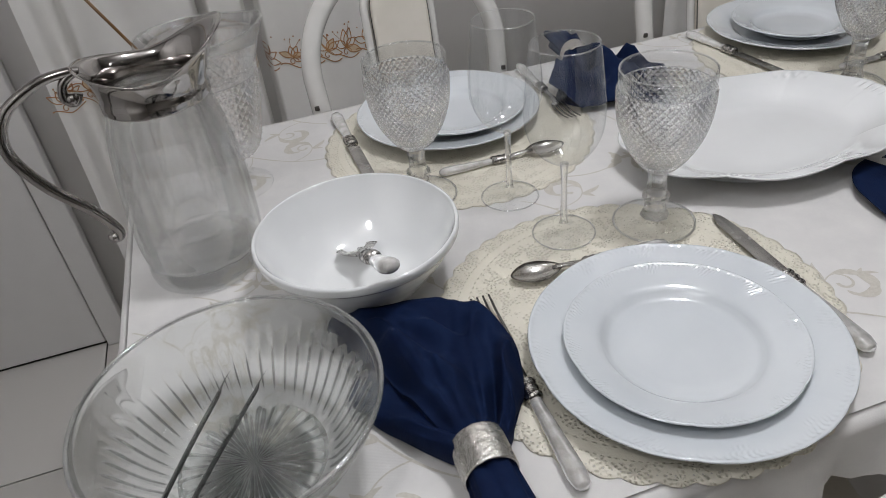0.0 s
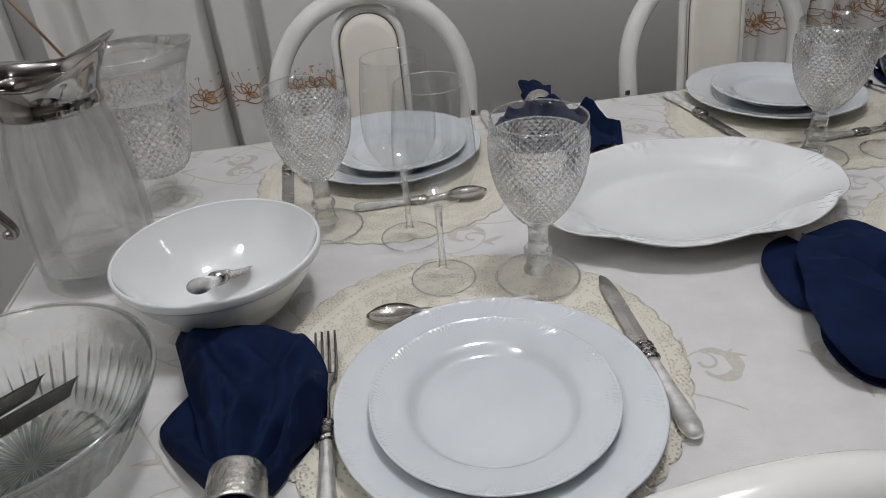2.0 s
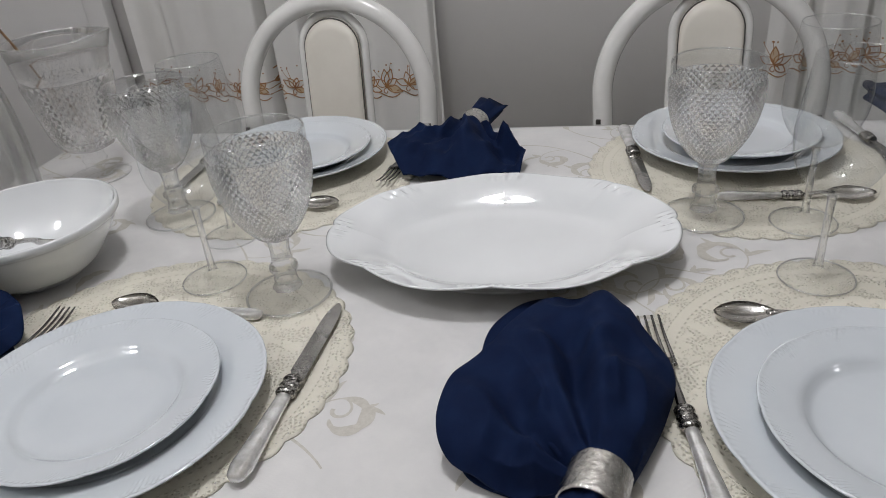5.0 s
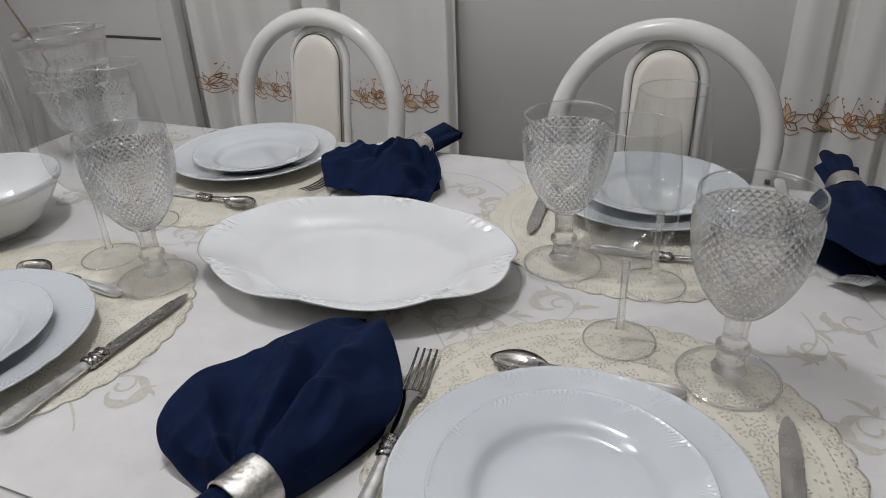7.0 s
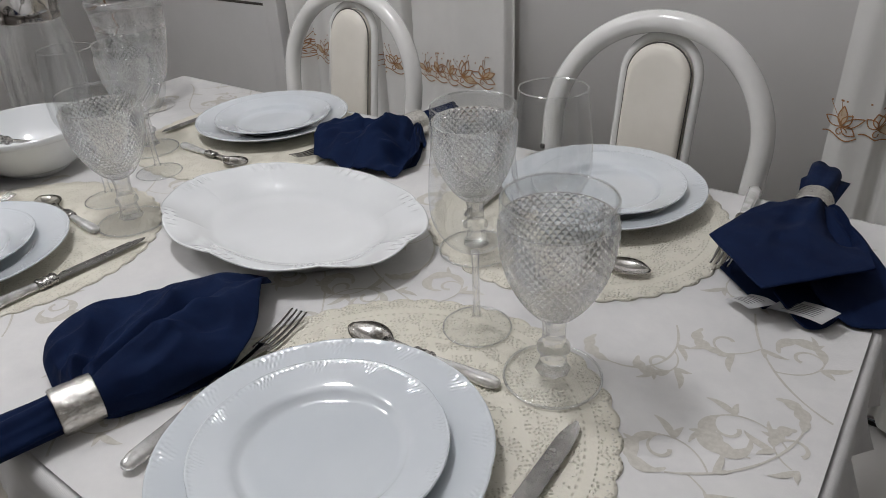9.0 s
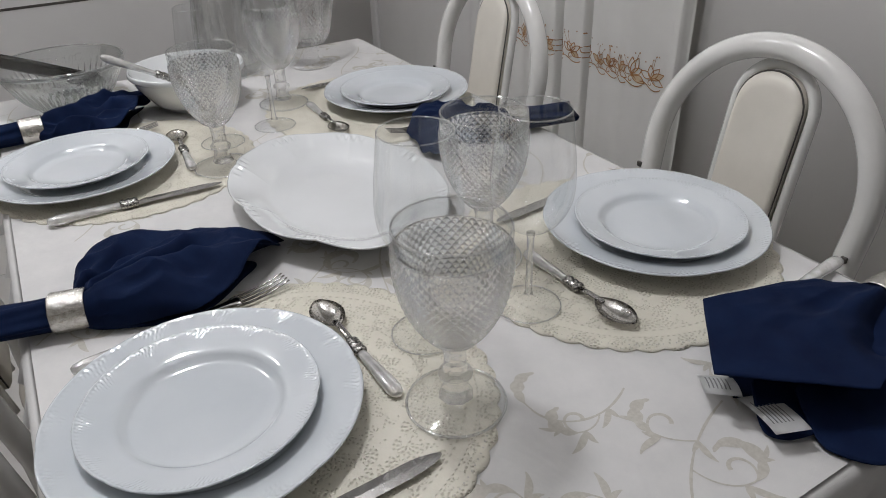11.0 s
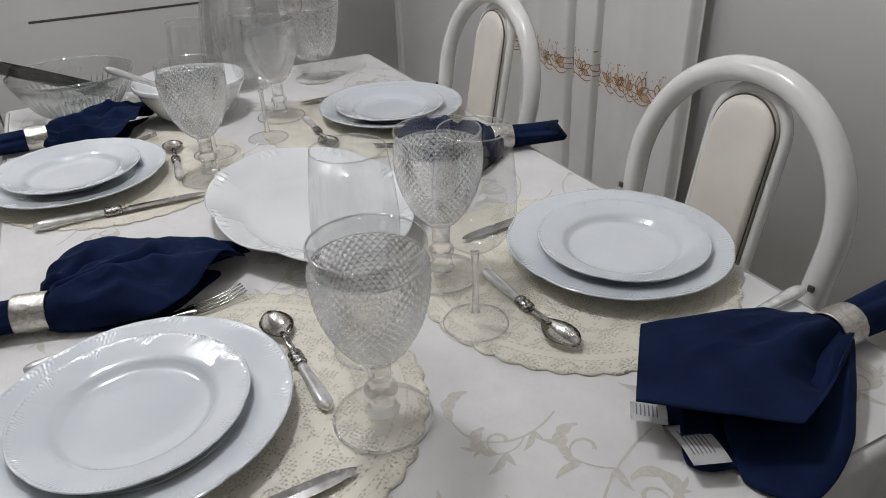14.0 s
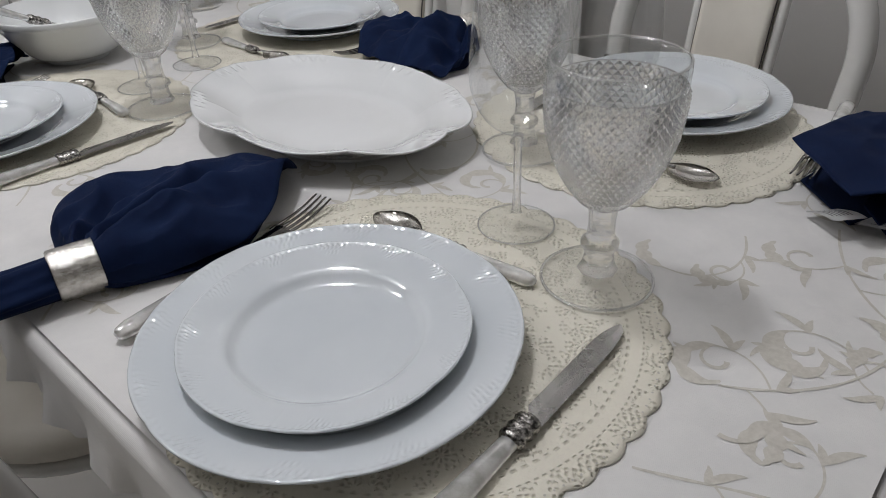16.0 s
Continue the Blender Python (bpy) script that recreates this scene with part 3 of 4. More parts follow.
def bowl_of_spoon(bm, y0, length, wide, deep, z0):
    n, mloops = 14, []
    for q in range(n + 1):
        u = q / n
        half = wide * math.sin(math.pi * min(max(u, 0.02), 0.985)) ** 0.62 * (0.86 + 0.14 * u)
        row = []
        for sgn in range(9):
            v = -1 + sgn / 4
            row.append((half * v, y0 + length * u, z0 - deep * (1 - v * v) * math.sin(math.pi * u) ** 0.7))
        mloops.append(row)
    rings(bm, mloops, closed=False)
    geom = bmesh.ops.solidify(bm, geom=bm.faces[:], thickness=0.0011)
    return bm


def make_spoon(m, label="silver dessert spoon with pearly handle and ornate collar", group="dessert spoons"):
    """Handle's end at 0, tip of the bowl at 0.178 along +y."""
    s0 = thing("dessert_spoon", m, label, "spoon", group)
    bm = bmesh.new()
    tube(bm, [(0, y, 0.0065) for y in (0.0, 0.003, 0.010, 0.025, 0.05, 0.068, 0.075)], lambda u: [0.003, 0.0062, 0.0080, 0.0076, 0.0062, 0.0052, 0.005][round(u * 6)], 16, flat=0.7)
    part("handle", bm, PEARL, s0, "pearly white handle")
    bm = bmesh.new()
    tube(bm, [(0, 0.073 + 0.0024 * q, 0.0068) for q in range(11)], lambda u: 0.0058 + 0.0020 * abs(math.sin(u * 9.4)), 14, flat=0.75)
    part("collar", bm, ORNATE, s0, "chased silver collar")
    bm = bmesh.new()
    tube(bm, [(0, 0.095, 0.0065), (0, 0.108, 0.0085), (0, 0.122, 0.0098), (0, 0.132, 0.0095)], lambda u: 0.0042 - 0.0012 * u, 10, flat=0.6)
    bowl_of_spoon(bm, 0.122, 0.056, 0.0192, 0.0080, 0.0100)
    part("bowl", bm, SILVER, s0)
    return s0


def make_fork(m):
    """Handle's end at 0, tips at 0.235 along +y."""
    f0 = thing("table_fork", m, "silver table fork with pearly handle and ornate collar", "fork", "table forks")
    bm = bmesh.new()
    tube(bm, [(0, y, 0.0070) for y in (0.0, 0.003, 0.012, 0.03, 0.06, 0.085, 0.095)], lambda u: [0.004, 0.0070, 0.0088, 0.0082, 0.0068, 0.0058, 0.0056][round(u * 6)], 16, flat=0.7)
    part("handle", bm, PEARL, f0, "pearly white handle")
    bm = bmesh.new()
    tube(bm, [(0, 0.093 + 0.0024 * q, 0.0075) for q in range(11)], lambda u: 0.0066 + 0.0020 * abs(math.sin(u * 9.4)), 14, flat=0.75)
    part("collar", bm, ORNATE, f0, "chased silver collar")
    bm = bmesh.new()
    tube(bm, smooth_line([(0, 0.115, 0.0075), (0, 0.14, 0.0095), (0, 0.165, 0.0085), (0, 0.176, 0.0068)], 4), lambda u: 0.0040 + 0.0075 * max(0, u - 0.45) ** 1.2 * 2.0, 12, flat=0.30)
    head = part("head", bm, DARKENED_FORK_SILVER, f0, "silver fork head")
    for xx in (-0.0096, -0.0032, 0.0032, 0.0096):
        bm = bmesh.new()
        tube(bm, smooth_line([(xx * 0.85, 0.170, 0.0072), (xx, 0.185, 0.0058), (xx, 0.21, 0.0072), (xx * 0.98, 0.235, 0.0125)], 4), lambda u: 0.0021 - 0.0010 * u, 8, flat=0.7)
        part("tine", bm, DARKENED_FORK_SILVER, head)
    return f0


def lay(end, tip, z, length):
    """A pose that lays a piece from end towards tip."""
    d = Vector((tip[0] - end[0], tip[1] - end[1]))
    ang = math.degrees(math.atan2(-d.x, d.y))
    mid = Vector((end[0] + tip[0], end[1] + tip[1])) / 2
    u = d.normalized() * length / 2
    return pose(mid.x - u.x, mid.y - u.y, z, 0, 0, ang)


# ---- lace mats ----
def mat_mesh(radius=0.197, scallops=44):
    prof = [(0.0005, 0.0026), (radius * 0.5, 0.0026), (radius * 0.9, 0.0026), (radius * 0.975, 0.0024), (radius, 0.0016), (radius, 0.0004), (radius * 0.97, 0.0004), (0.0005, 0.0004)]

    def shape(a, r, h, i):
        w = min(max((r / radius - 0.9) / 0.1, 0), 1)
        rr = r * (1 - 0.022 * w * (1 - abs(math.sin(a * scallops / 2))))
        rr += 0.0015 * w * math.sin(3 * a + 1)
        return (rr * math.cos(a), rr * math.sin(a), h)

    return lathe(prof, 352, shape)


MATS = [(-0.162, -0.103), (0.487, -0.083), (-0.190, 0.338), (0.448, 0.350)]
first = thing("lace_placemat", pose(*MATS[0], Z, 0, 0, 15), "round cream lace placemat with scalloped edge", "placemat", "lace placemats")
part("mat", mat_mesh(), LACE, first)
bm = bmesh.new()
for q in range(176):  # the row of small holes along the edge
    a = 2 * math.pi * q / 176
    bmesh.ops.create_circle(bm, cap_ends=True, segments=6, radius=0.0009, matrix=Matrix.Translation((0.189 * math.cos(a), 0.189 * math.sin(a), 0.0030)))
tagged(part("edge_hole", bm, THREAD, first), kind="stuff")
for q, (x, y) in enumerate(MATS[1:]):
    copy_thing(first, pose(x, y, Z, 0, 0, 40 + 77 * q))

# ---- plates ----
PLATES = [(-0.155, -0.170), (0.474, -0.147), (-0.186, 0.390), (0.450, 0.417)]
MAT = Z + 0.003
dinner = thing("dinner_plate", pose(*PLATES[0], MAT), "white porcelain dinner plate with embossed scalloped rim", "plate", "dinner plates")
part("body", plate_mesh(0.1375), PORCELAIN, dinner)
foot_ring(dinner, 0.0825, 0.0825, 0.0032, PORCELAIN)
dessert = thing("dessert_plate", pose(PLATES[0][0] - 0.004, PLATES[0][1] - 0.004, MAT + 0.0085), "white porcelain dessert plate stacked on the dinner plate", "plate", "dessert plates")
part("body", plate_mesh(0.1035), PORCELAIN, dessert)
foot_ring(dessert, 0.0615, 0.0615, 0.0028, PORCELAIN)
for q, (x, y) in enumerate(PLATES[1:]):
    copy_thing(dinner, pose(x, y, MAT, 0, 0, 23 + 40 * q))
    dx, dy = ((0.0, -0.004), (0.012, -0.008), (0.008, 0.0))[q]
    copy_thing(dessert, pose(x + dx, y + dy, MAT + 0.0085, 0, 0, 61 + 33 * q))

platter = thing("oval_platter", pose(0.153, 0.118, Z, 0, 0, 3), "large oval white porcelain platter with wavy embossed rim, empty", "platter")
part("body", platter_mesh(), PORCELAIN_WARM, platter)
foot_ring(platter, 0.122, 0.085, 0.0048, PORCELAIN_WARM)

# ---- glasses ----
goblet = make_goblet(pose(-0.064, 0.021, MAT))
for x, y, r in ((0.574, 0.048, 10), (-0.288, 0.200, 20), (0.383, 0.207, 33)):
    copy_thing(goblet, pose(x, y, MAT, 0, 0, r))
wine = make_wine(pose(-0.164, 0.047, MAT))
for x, y in ((0.472, 0.075), (-0.188, 0.147), (0.489, 0.193)):
    copy_thing(wine, pose(x, y, MAT))

# ---- cutlery ----
knife = make_knife(lay((-0.010, -0.237), (0.0, 0.0), MAT - 0.002, 0.235))
for end, tip in (((0.629, -0.232), (0.623, 0.004)), ((-0.342, 0.490), (-0.338, 0.255)), ((0.305, 0.500), (0.325, 0.265))):
    copy_thing(knife, lay(end, tip, MAT - 0.002, 0.235))
spoon = make_spoon(lay((-0.077, -0.025), (-0.253, -0.012), MAT - 0.002, 0.178))
for end, tip in (((0.543, 0.007), (0.363, -0.001)), ((-0.250, 0.236), (-0.075, 0.230)), ((0.408, 0.252), (0.582, 0.257))):
    copy_thing(spoon, lay(end, tip, MAT - 0.002, 0.178))
fork = make_fork(lay((-0.302, -0.266), (-0.296, -0.030), MAT - 0.002, 0.235))
for end, tip in (((0.340, -0.246), (0.304, -0.014)), ((-0.012, 0.522), (-0.027, 0.290)), ((0.622, 0.534), (0.643, 0.314))):
    copy_thing(fork, lay(end, tip, MAT - 0.002, 0.235))


# ---- napkins ----
def sheet(bm, rows, thick):
    """A cloth with two sides from a grid of points."""
    top = [[bm.verts.new(p) for p in row] for row in rows]
    low = [[bm.verts.new(p - Vector((0, 0, thick))) for p in row] for row in rows]
    n, m = len(rows), len(rows[0])
    for i in range(n - 1):
        for j in range(m - 1):
            bm.faces.new((top[i][j], top[i][j + 1], top[i + 1][j + 1], top[i + 1][j]))
            bm.faces.new((low[i][j], low[i + 1][j], low[i + 1][j + 1], low[i][j + 1]))
    for i in range(n - 1):
        for j in (0, m - 1):
            bm.faces.new((top[i][j], top[i + 1][j], low[i + 1][j], low[i][j]))
    for j in range(m - 1):
        bm.faces.new((top[n - 1][j], top[n - 1][j + 1], low[n - 1][j + 1], low[n - 1][j]))
    bmesh.ops.recalc_face_normals(bm, faces=bm.faces)
    return bm


def make_napkin(at, tail, sheets, label, seed, creases=()):
    """A cloth drawn through a ring. at: the ring on the table; tail: the tail's way and length;
    sheets: (edge as offsets from the ring and heights, bulge, depth of the folds, count of folds);
    creases: valleys in the upper sheet (place across, width, depth, how far out they are deepest)."""
    rnd = random.Random(seed)
    nap = thing("napkin", pose(at[0], at[1], Z), label, "napkin", "folded napkins")
    tdir = Vector((tail[0], tail[1], 0))
    length = tdir.length
    fwd = -tdir.normalized()
    side = Vector((fwd.y, -fwd.x, 0))
    up = Vector((0, 0, 1))
    mid = up * 0.0226
    ph = [rnd.uniform(0, 6.3) for _ in range(8)]
    bm = bmesh.new()
    loops = []
    for u in (1.0, 0.85, 0.6, 0.35, 0.15, 0.0, -0.1):  # the gathered tail
        loop = []
        for q in range(56):
            a = 2 * math.pi * q / 56
            wob = 1 + (0.05 + 0.16 * max(u, 0)) * math.cos(5 * a + ph[0]) + 0.05 * math.cos(9 * a + ph[1] + u)
            w, h = 0.0185 * (1 + 0.35 * u), 0.0185 * (1 - 0.28 * u)
            reach = -length * u * (1 + 0.16 * u * math.cos(2 * a + ph[2]))
            p = mid + fwd * reach + side * (w * wob * math.cos(a)) + up * (h * wob * math.sin(a) - 0.002 * u)
            p.z = max(p.z, 0.002)
            loop.append(p)
        loops.append(loop)
    rings(bm, loops, True, (True, True))
    part("tail", bm, NAVY, nap)
    for index, (edge, bulge, deep, count, stiff) in enumerate(sheets):
        if stiff:
            line = [Vector(a).lerp(Vector(b), q / 14) for a, b in zip(edge, edge[1:]) for q in range(14)] + [Vector(edge[-1])]
        else:
            line = smooth_line([Vector(e) for e in edge], 14)
        ns, nv = len(line), 40
        for low in (False, True):
            if low and index:
                continue
            bm, rows = bmesh.new(), []
            for i in range(nv + 1):
                v = i / nv
                row = []
                for j, e in enumerate(line):
                    t = j / (ns - 1)
                    a = math.pi * (1 - t)
                    r = mid + side * (-0.018 * math.cos(math.pi - a)) + up * (0.017 * math.sin(a) * (-1 if low else 1))
                    end = e.copy()
                    m = r.lerp(end, 0.5)
                    if low:
                        end = Vector((e.x * 0.86, e.y * 0.86, 0.004))
                        m = r.lerp(end, 0.5)
                        m.z = 0.006
                    else:
                        m += up * (bulge * math.sin(math.pi * t) ** 0.7)
                        m += (end - r).normalized() * 0.01
                    p = r * (1 - v) ** 2 + m * (2 * v * (1 - v)) + end * v * v
                    if not low:
                        way = t + 0.10 * math.sin(3.1 * t * count + ph[6]) + 0.05 * v * math.sin(ph[7] + 4 * t)
                        fold = math.cos(2 * math.pi * count * way + ph[3 + index] + 0.8 * v) + 0.35 * math.cos(2 * math.pi * count * 1.9 * way + ph[4] - 1.5 * v)
                        p.z += deep * fold * math.sin(math.pi * min(v * 0.85 + 0.05, 1)) * math.sin(math.pi * min(max(t, 0.03), 0.97)) ** 0.5
                        p += side * (0.35 * deep * math.sin(2 * math.pi * count * t + ph[5]) * v)
                        fan = abs(math.sin(math.pi * (3.3 * count * t + 0.5 * math.sin(5 * t + ph[2]) + 0.25 * v)))
                        p.z += 0.9 * deep * (0.55 - fan) * math.exp(-((v - 0.42) / 0.20) ** 2)
                        soft = noise.noise(Vector((p.x * 13 + seed, p.y * 13, index * 3.1))) * 0.026
                        way2 = Vector((p.x * 24 + seed + 9 * soft, p.y * 15, index * 5.7))
                        soft += (0.22 - abs(noise.noise(way2))) * 0.050 + (0.2 - abs(noise.noise(way2 * 2.1))) * 0.012
                        soft *= min(1.0, (deep / 0.011) ** 1.5)
                        p.z += soft * min(1, 2.5 * v) * (1 - 0.6 * v * v)
                        for c_at, c_wide, c_deep, c_out in creases if index == 0 else ():
                            off_c = (t - c_at - 0.03 * math.sin(4 * v)) / c_wide
                            p.z += c_deep * (0.45 * math.exp(-((abs(off_c) - 1.7) / 0.9) ** 2) - math.exp(-off_c * off_c)) * math.exp(-((v - c_out) / 0.34) ** 2)
                    p.z = max(p.z, 0.003 if low else 0.0055)
                    off = p - mid  # the cloth stays inside the ring
                    reach = off.dot(fwd)
                    if reach < 0.026:
                        out = off - fwd * reach
                        most = 0.0188 + 0.6 * max(0.0, reach - 0.0185) + 0.7 * max(0.0, v - 0.10)
                        if out.length > most:
                            p = mid + fwd * reach + out * (most / out.length)
                    row.append(p)
                rows.append(row)
            sheet(bm, rows, 0.0014)
            part("lower_fold" if low else "fold", bm, NAVY, nap)
    prof = [(0.0200, -0.017), (0.0212, -0.0185)] + [(0.0224, -0.017 + 0.034 * q / 22) for q in range(23)] + [(0.0212, 0.0185), (0.0200, 0.017), (0.0198, 0.0), (0.0200, -0.017)]

    def hammered(a, r, h, i):
        dent = noise.noise(Vector((r * math.cos(a) * 330, r * math.sin(a) * 330, h * 520 + seed))) * 0.0007 if 2 <= i <= 24 else 0
        return ((r + dent) * math.cos(a), (r + dent) * math.sin(a), h)

    bm = lathe(prof, 132, hammered, cap=(False, False))
    turn = fwd.to_track_quat("Z", "Y").to_matrix().to_4x4()
    bmesh.ops.transform(bm, matrix=Matrix.Translation(mid) @ turn, verts=bm.verts)
    part("napkin_ring", bm, RINGS, nap, "hammered silver ring")
    return nap


RINGS = mixed("hammered_silver", (0.55, 0.53, 0.49), (0.80, 0.78, 0.74), 200, 0.12, 1.0, 620, metal=1.0, rough2=0.22)
NAPLAB = "navy blue cotton napkin drawn through a silver ring"
make_napkin((-0.365, -0.222), (-0.002, -0.125), [
    ([(-0.022, 0.06, 0.010), (-0.050, 0.16, 0.012), (-0.078, 0.222, 0.008), (-0.050, 0.205, 0.026), (-0.022, 0.185, 0.038), (0.028, 0.170, 0.040), (0.062, 0.146, 0.035), (0.075, 0.114, 0.026), (0.062, 0.062, 0.014), (0.030, 0.03, 0.010)], 0.024, 0.011, 1.7, False),
    ([(-0.026, 0.02, 0.008), (-0.070, 0.082, 0.006), (-0.071, 0.110, 0.010), (-0.050, 0.125, 0.020)], 0.004, 0.003, 1, False)], NAPLAB, 1, ((0.42, 0.05, 0.020, 0.5), (0.66, 0.04, 0.014, 0.4)))
make_napkin((0.253, -0.232), (-0.030, -0.115), [
    ([(-0.045, 0.000, 0.010), (-0.098, 0.018, 0.018), (-0.116, 0.047, 0.030), (-0.112, 0.092, 0.038), (-0.090, 0.135, 0.038), (-0.068, 0.182, 0.034), (-0.044, 0.206, 0.034), (-0.014, 0.236, 0.018), (0.016, 0.205, 0.044), (0.050, 0.165, 0.034), (0.066, 0.125, 0.022), (0.054, 0.080, 0.012), (0.030, 0.03, 0.008)], 0.026, 0.007, 1.4, False),
    ([(-0.050, 0.100, 0.008), (-0.092, 0.132, 0.008), (-0.094, 0.186, 0.014), (-0.070, 0.226, 0.014), (-0.030, 0.246, 0.012)], 0.004, 0.003, 1, False)], NAPLAB, 2, ((0.50, 0.055, 0.022, 0.45), (0.26, 0.04, 0.012, 0.30)))
make_napkin((0.073, 0.478), (0.018, 0.098), [
    ([(0.040, -0.020, 0.012), (0.080, -0.085, 0.030), (0.096, -0.118, 0.036), (0.085, -0.156, 0.008), (0.004, -0.180, 0.012), (-0.080, -0.166, 0.008), (-0.096, -0.142, 0.030), (-0.104, -0.120, 0.038), (-0.060, -0.055, 0.042), (-0.030, -0.015, 0.020)], 0.024, 0.011, 1.6, True)], NAPLAB, 5, ((0.30, 0.06, 0.030, 0.50),))
tagged_napkin = make_napkin((0.700, 0.488), (-0.004, 0.110), [
    ([(0.050, -0.060, 0.040), (0.075, -0.120, 0.046), (0.088, -0.166, 0.048), (0.050, -0.214, 0.050), (0.005, -0.265, 0.050), (-0.030, -0.232, 0.053), (-0.067, -0.197, 0.056), (-0.050, -0.100, 0.050), (-0.030, -0.030, 0.026)], 0.010, 0.003, 1.2, True),
    ([(0.035, -0.030, 0.010), (0.098, -0.105, 0.012), (0.123, -0.182, 0.006), (0.092, -0.214, 0.006), (0.060, -0.206, 0.016), (0.040, -0.200, 0.028)], 0.012, 0.004, 1.2, False),
    ([(0.060, -0.150, 0.010), (0.071, -0.208, 0.006), (0.050, -0.242, 0.006), (0.010, -0.215, 0.020)], 0.004, 0.003, 1, False)], "navy cotton napkin in a silver ring, white care label showing", 7, ((0.22, 0.10, 0.026, 0.30),))
LABEL = mixed("label_satin", (0.74, 0.74, 0.74), (0.80, 0.80, 0.79), 60, 0.45, 0.2, 600)
PRINT = mixed("label_print", (0.20, 0.20, 0.21), (0.28, 0.28, 0.29), 90, 0.6)
for x, y, turn_, long_ in ((-0.022, -0.222, -42, 0.040), (0.014, -0.214, -22, 0.058)):
    bm = bmesh.new()
    rows_ = [[(u * long_, w, 0.006 + 0.010 * math.sin(1.9 * u) + 0.004 * u * u) for w in (-0.016, -0.008, 0.0, 0.008, 0.016)] for u in [q / 10 for q in range(11)]]
    rings(bm, rows_, closed=False)
    bmesh.ops.solidify(bm, geom=bm.faces[:], thickness=0.0004)
    lab = part("care_label", bm, LABEL, tagged_napkin, "white satin care label")
    lab.matrix_basis = pose(x, y, 0, 0, 0, turn_)
    for w in (-0.011, -0.0075, -0.004, -0.0005, 0.003, 0.0065):
        bm = bmesh.new()
        rings(bm, [[(u * long_, ww, 0.0067 + 0.010 * math.sin(1.9 * u) + 0.004 * u * u) for ww in (w, w + 0.0012)] for u in [0.2 + 0.06 * q for q in range(11)]], closed=False)
        part("print_bar", bm, PRINT, lab)

# ---- bowls and jugs ----
serving = thing("serving_bowl", pose(-0.395, 0.057, Z), "round white porcelain serving bowl holding a spoon", "bowl")
part("body", lathe(along([(0.0005, 0.010), (0.03, 0.0105), (0.055, 0.016), (0.078, 0.036), (0.094, 0.060), (0.1010, 0.0735), (0.1030, 0.0780), (0.1052, 0.0782), (0.1066, 0.0760), (0.1064, 0.0700), (0.1030, 0.0655), (0.0975, 0.055), (0.088, 0.040), (0.068, 0.014), (0.052, 0.007), (0.049, 0.001), (0.046, 0.0), (0.043, 0.003), (0.0005, 0.004)], 8), 96), PORCELAIN_WARM, serving)

gb = thing("salad_bowl", pose(-0.536, -0.145, Z), "clear pressed-glass salad bowl with cut flutes", "bowl")


def flute(a, r, h, i):
    w = min(max((h - 0.012) / 0.012, 0), 1) * min(max((0.066 - h) / 0.030, 0), 1)
    f = (abs(math.sin(a * 24)) - 0.45)
    rr = r + 0.0050 * w * f * (r > 0.05)
    star = (0.0022 * math.cos(28 * a) + 0.0014 * math.cos(14 * a)) * (0.012 < r < 0.055)
    return (rr * math.cos(a), rr * math.sin(a), h + star)


BOWL_GLASS = glass("bowl_glass", (0.955, 0.97, 0.965), 0.28, 0.01, 1.5)
OUT = [(0.0005, 0.009), (0.012, 0.009), (0.020, 0.010), (0.032, 0.009), (0.043, 0.010), (0.054, 0.009), (0.062, 0.009), (0.068, 0.012), (0.074, 0.018), (0.079, 0.024), (0.084, 0.031), (0.089, 0.038), (0.094, 0.046), (0.099, 0.054), (0.104, 0.062), (0.109, 0.070), (0.114, 0.080), (0.1165, 0.087), (0.1170, 0.089)]
IN = [(0.1135, 0.0885), (0.1105, 0.080), (0.1005, 0.062), (0.0905, 0.046), (0.0805, 0.031), (0.0700, 0.0205), (0.060, 0.0165), (0.030, 0.0155), (0.0005, 0.0155)]


def bowl_wall(a, r, h, i):
    return flute(a, r, h, i) if i < len(OUT) else (r * math.cos(a), r * math.sin(a), h)


part("body", lathe(OUT + IN, 336, bowl_wall), BOWL_GLASS, gb)
bm = bmesh.new()
tube(bm, [(0.1153 * math.cos(2 * math.pi * q / 96), 0.1153 * math.sin(2 * math.pi * q / 96), 0.0895) for q in range(96)], 0.0019, 8, True)
part("lip", bm, EDGE_GLASS, gb, "rounded glass lip")
part("foot", lathe([(0.0005, 0.0), (0.050, 0.0), (0.056, 0.001), (0.060, 0.004), (0.062, 0.0085)], 96, cap=(True, False)), BOWL_GLASS, gb, "thick glass foot")

tongs = thing("serving_tongs", pose(0, 0, 0), "steel serving tongs lying in the glass bowl", "tongs")
TONG = mixed("tong_steel", (0.22, 0.215, 0.21), (0.30, 0.295, 0.29), 40, 0.14, 0.05, 300, metal=1.0, rough2=0.25)
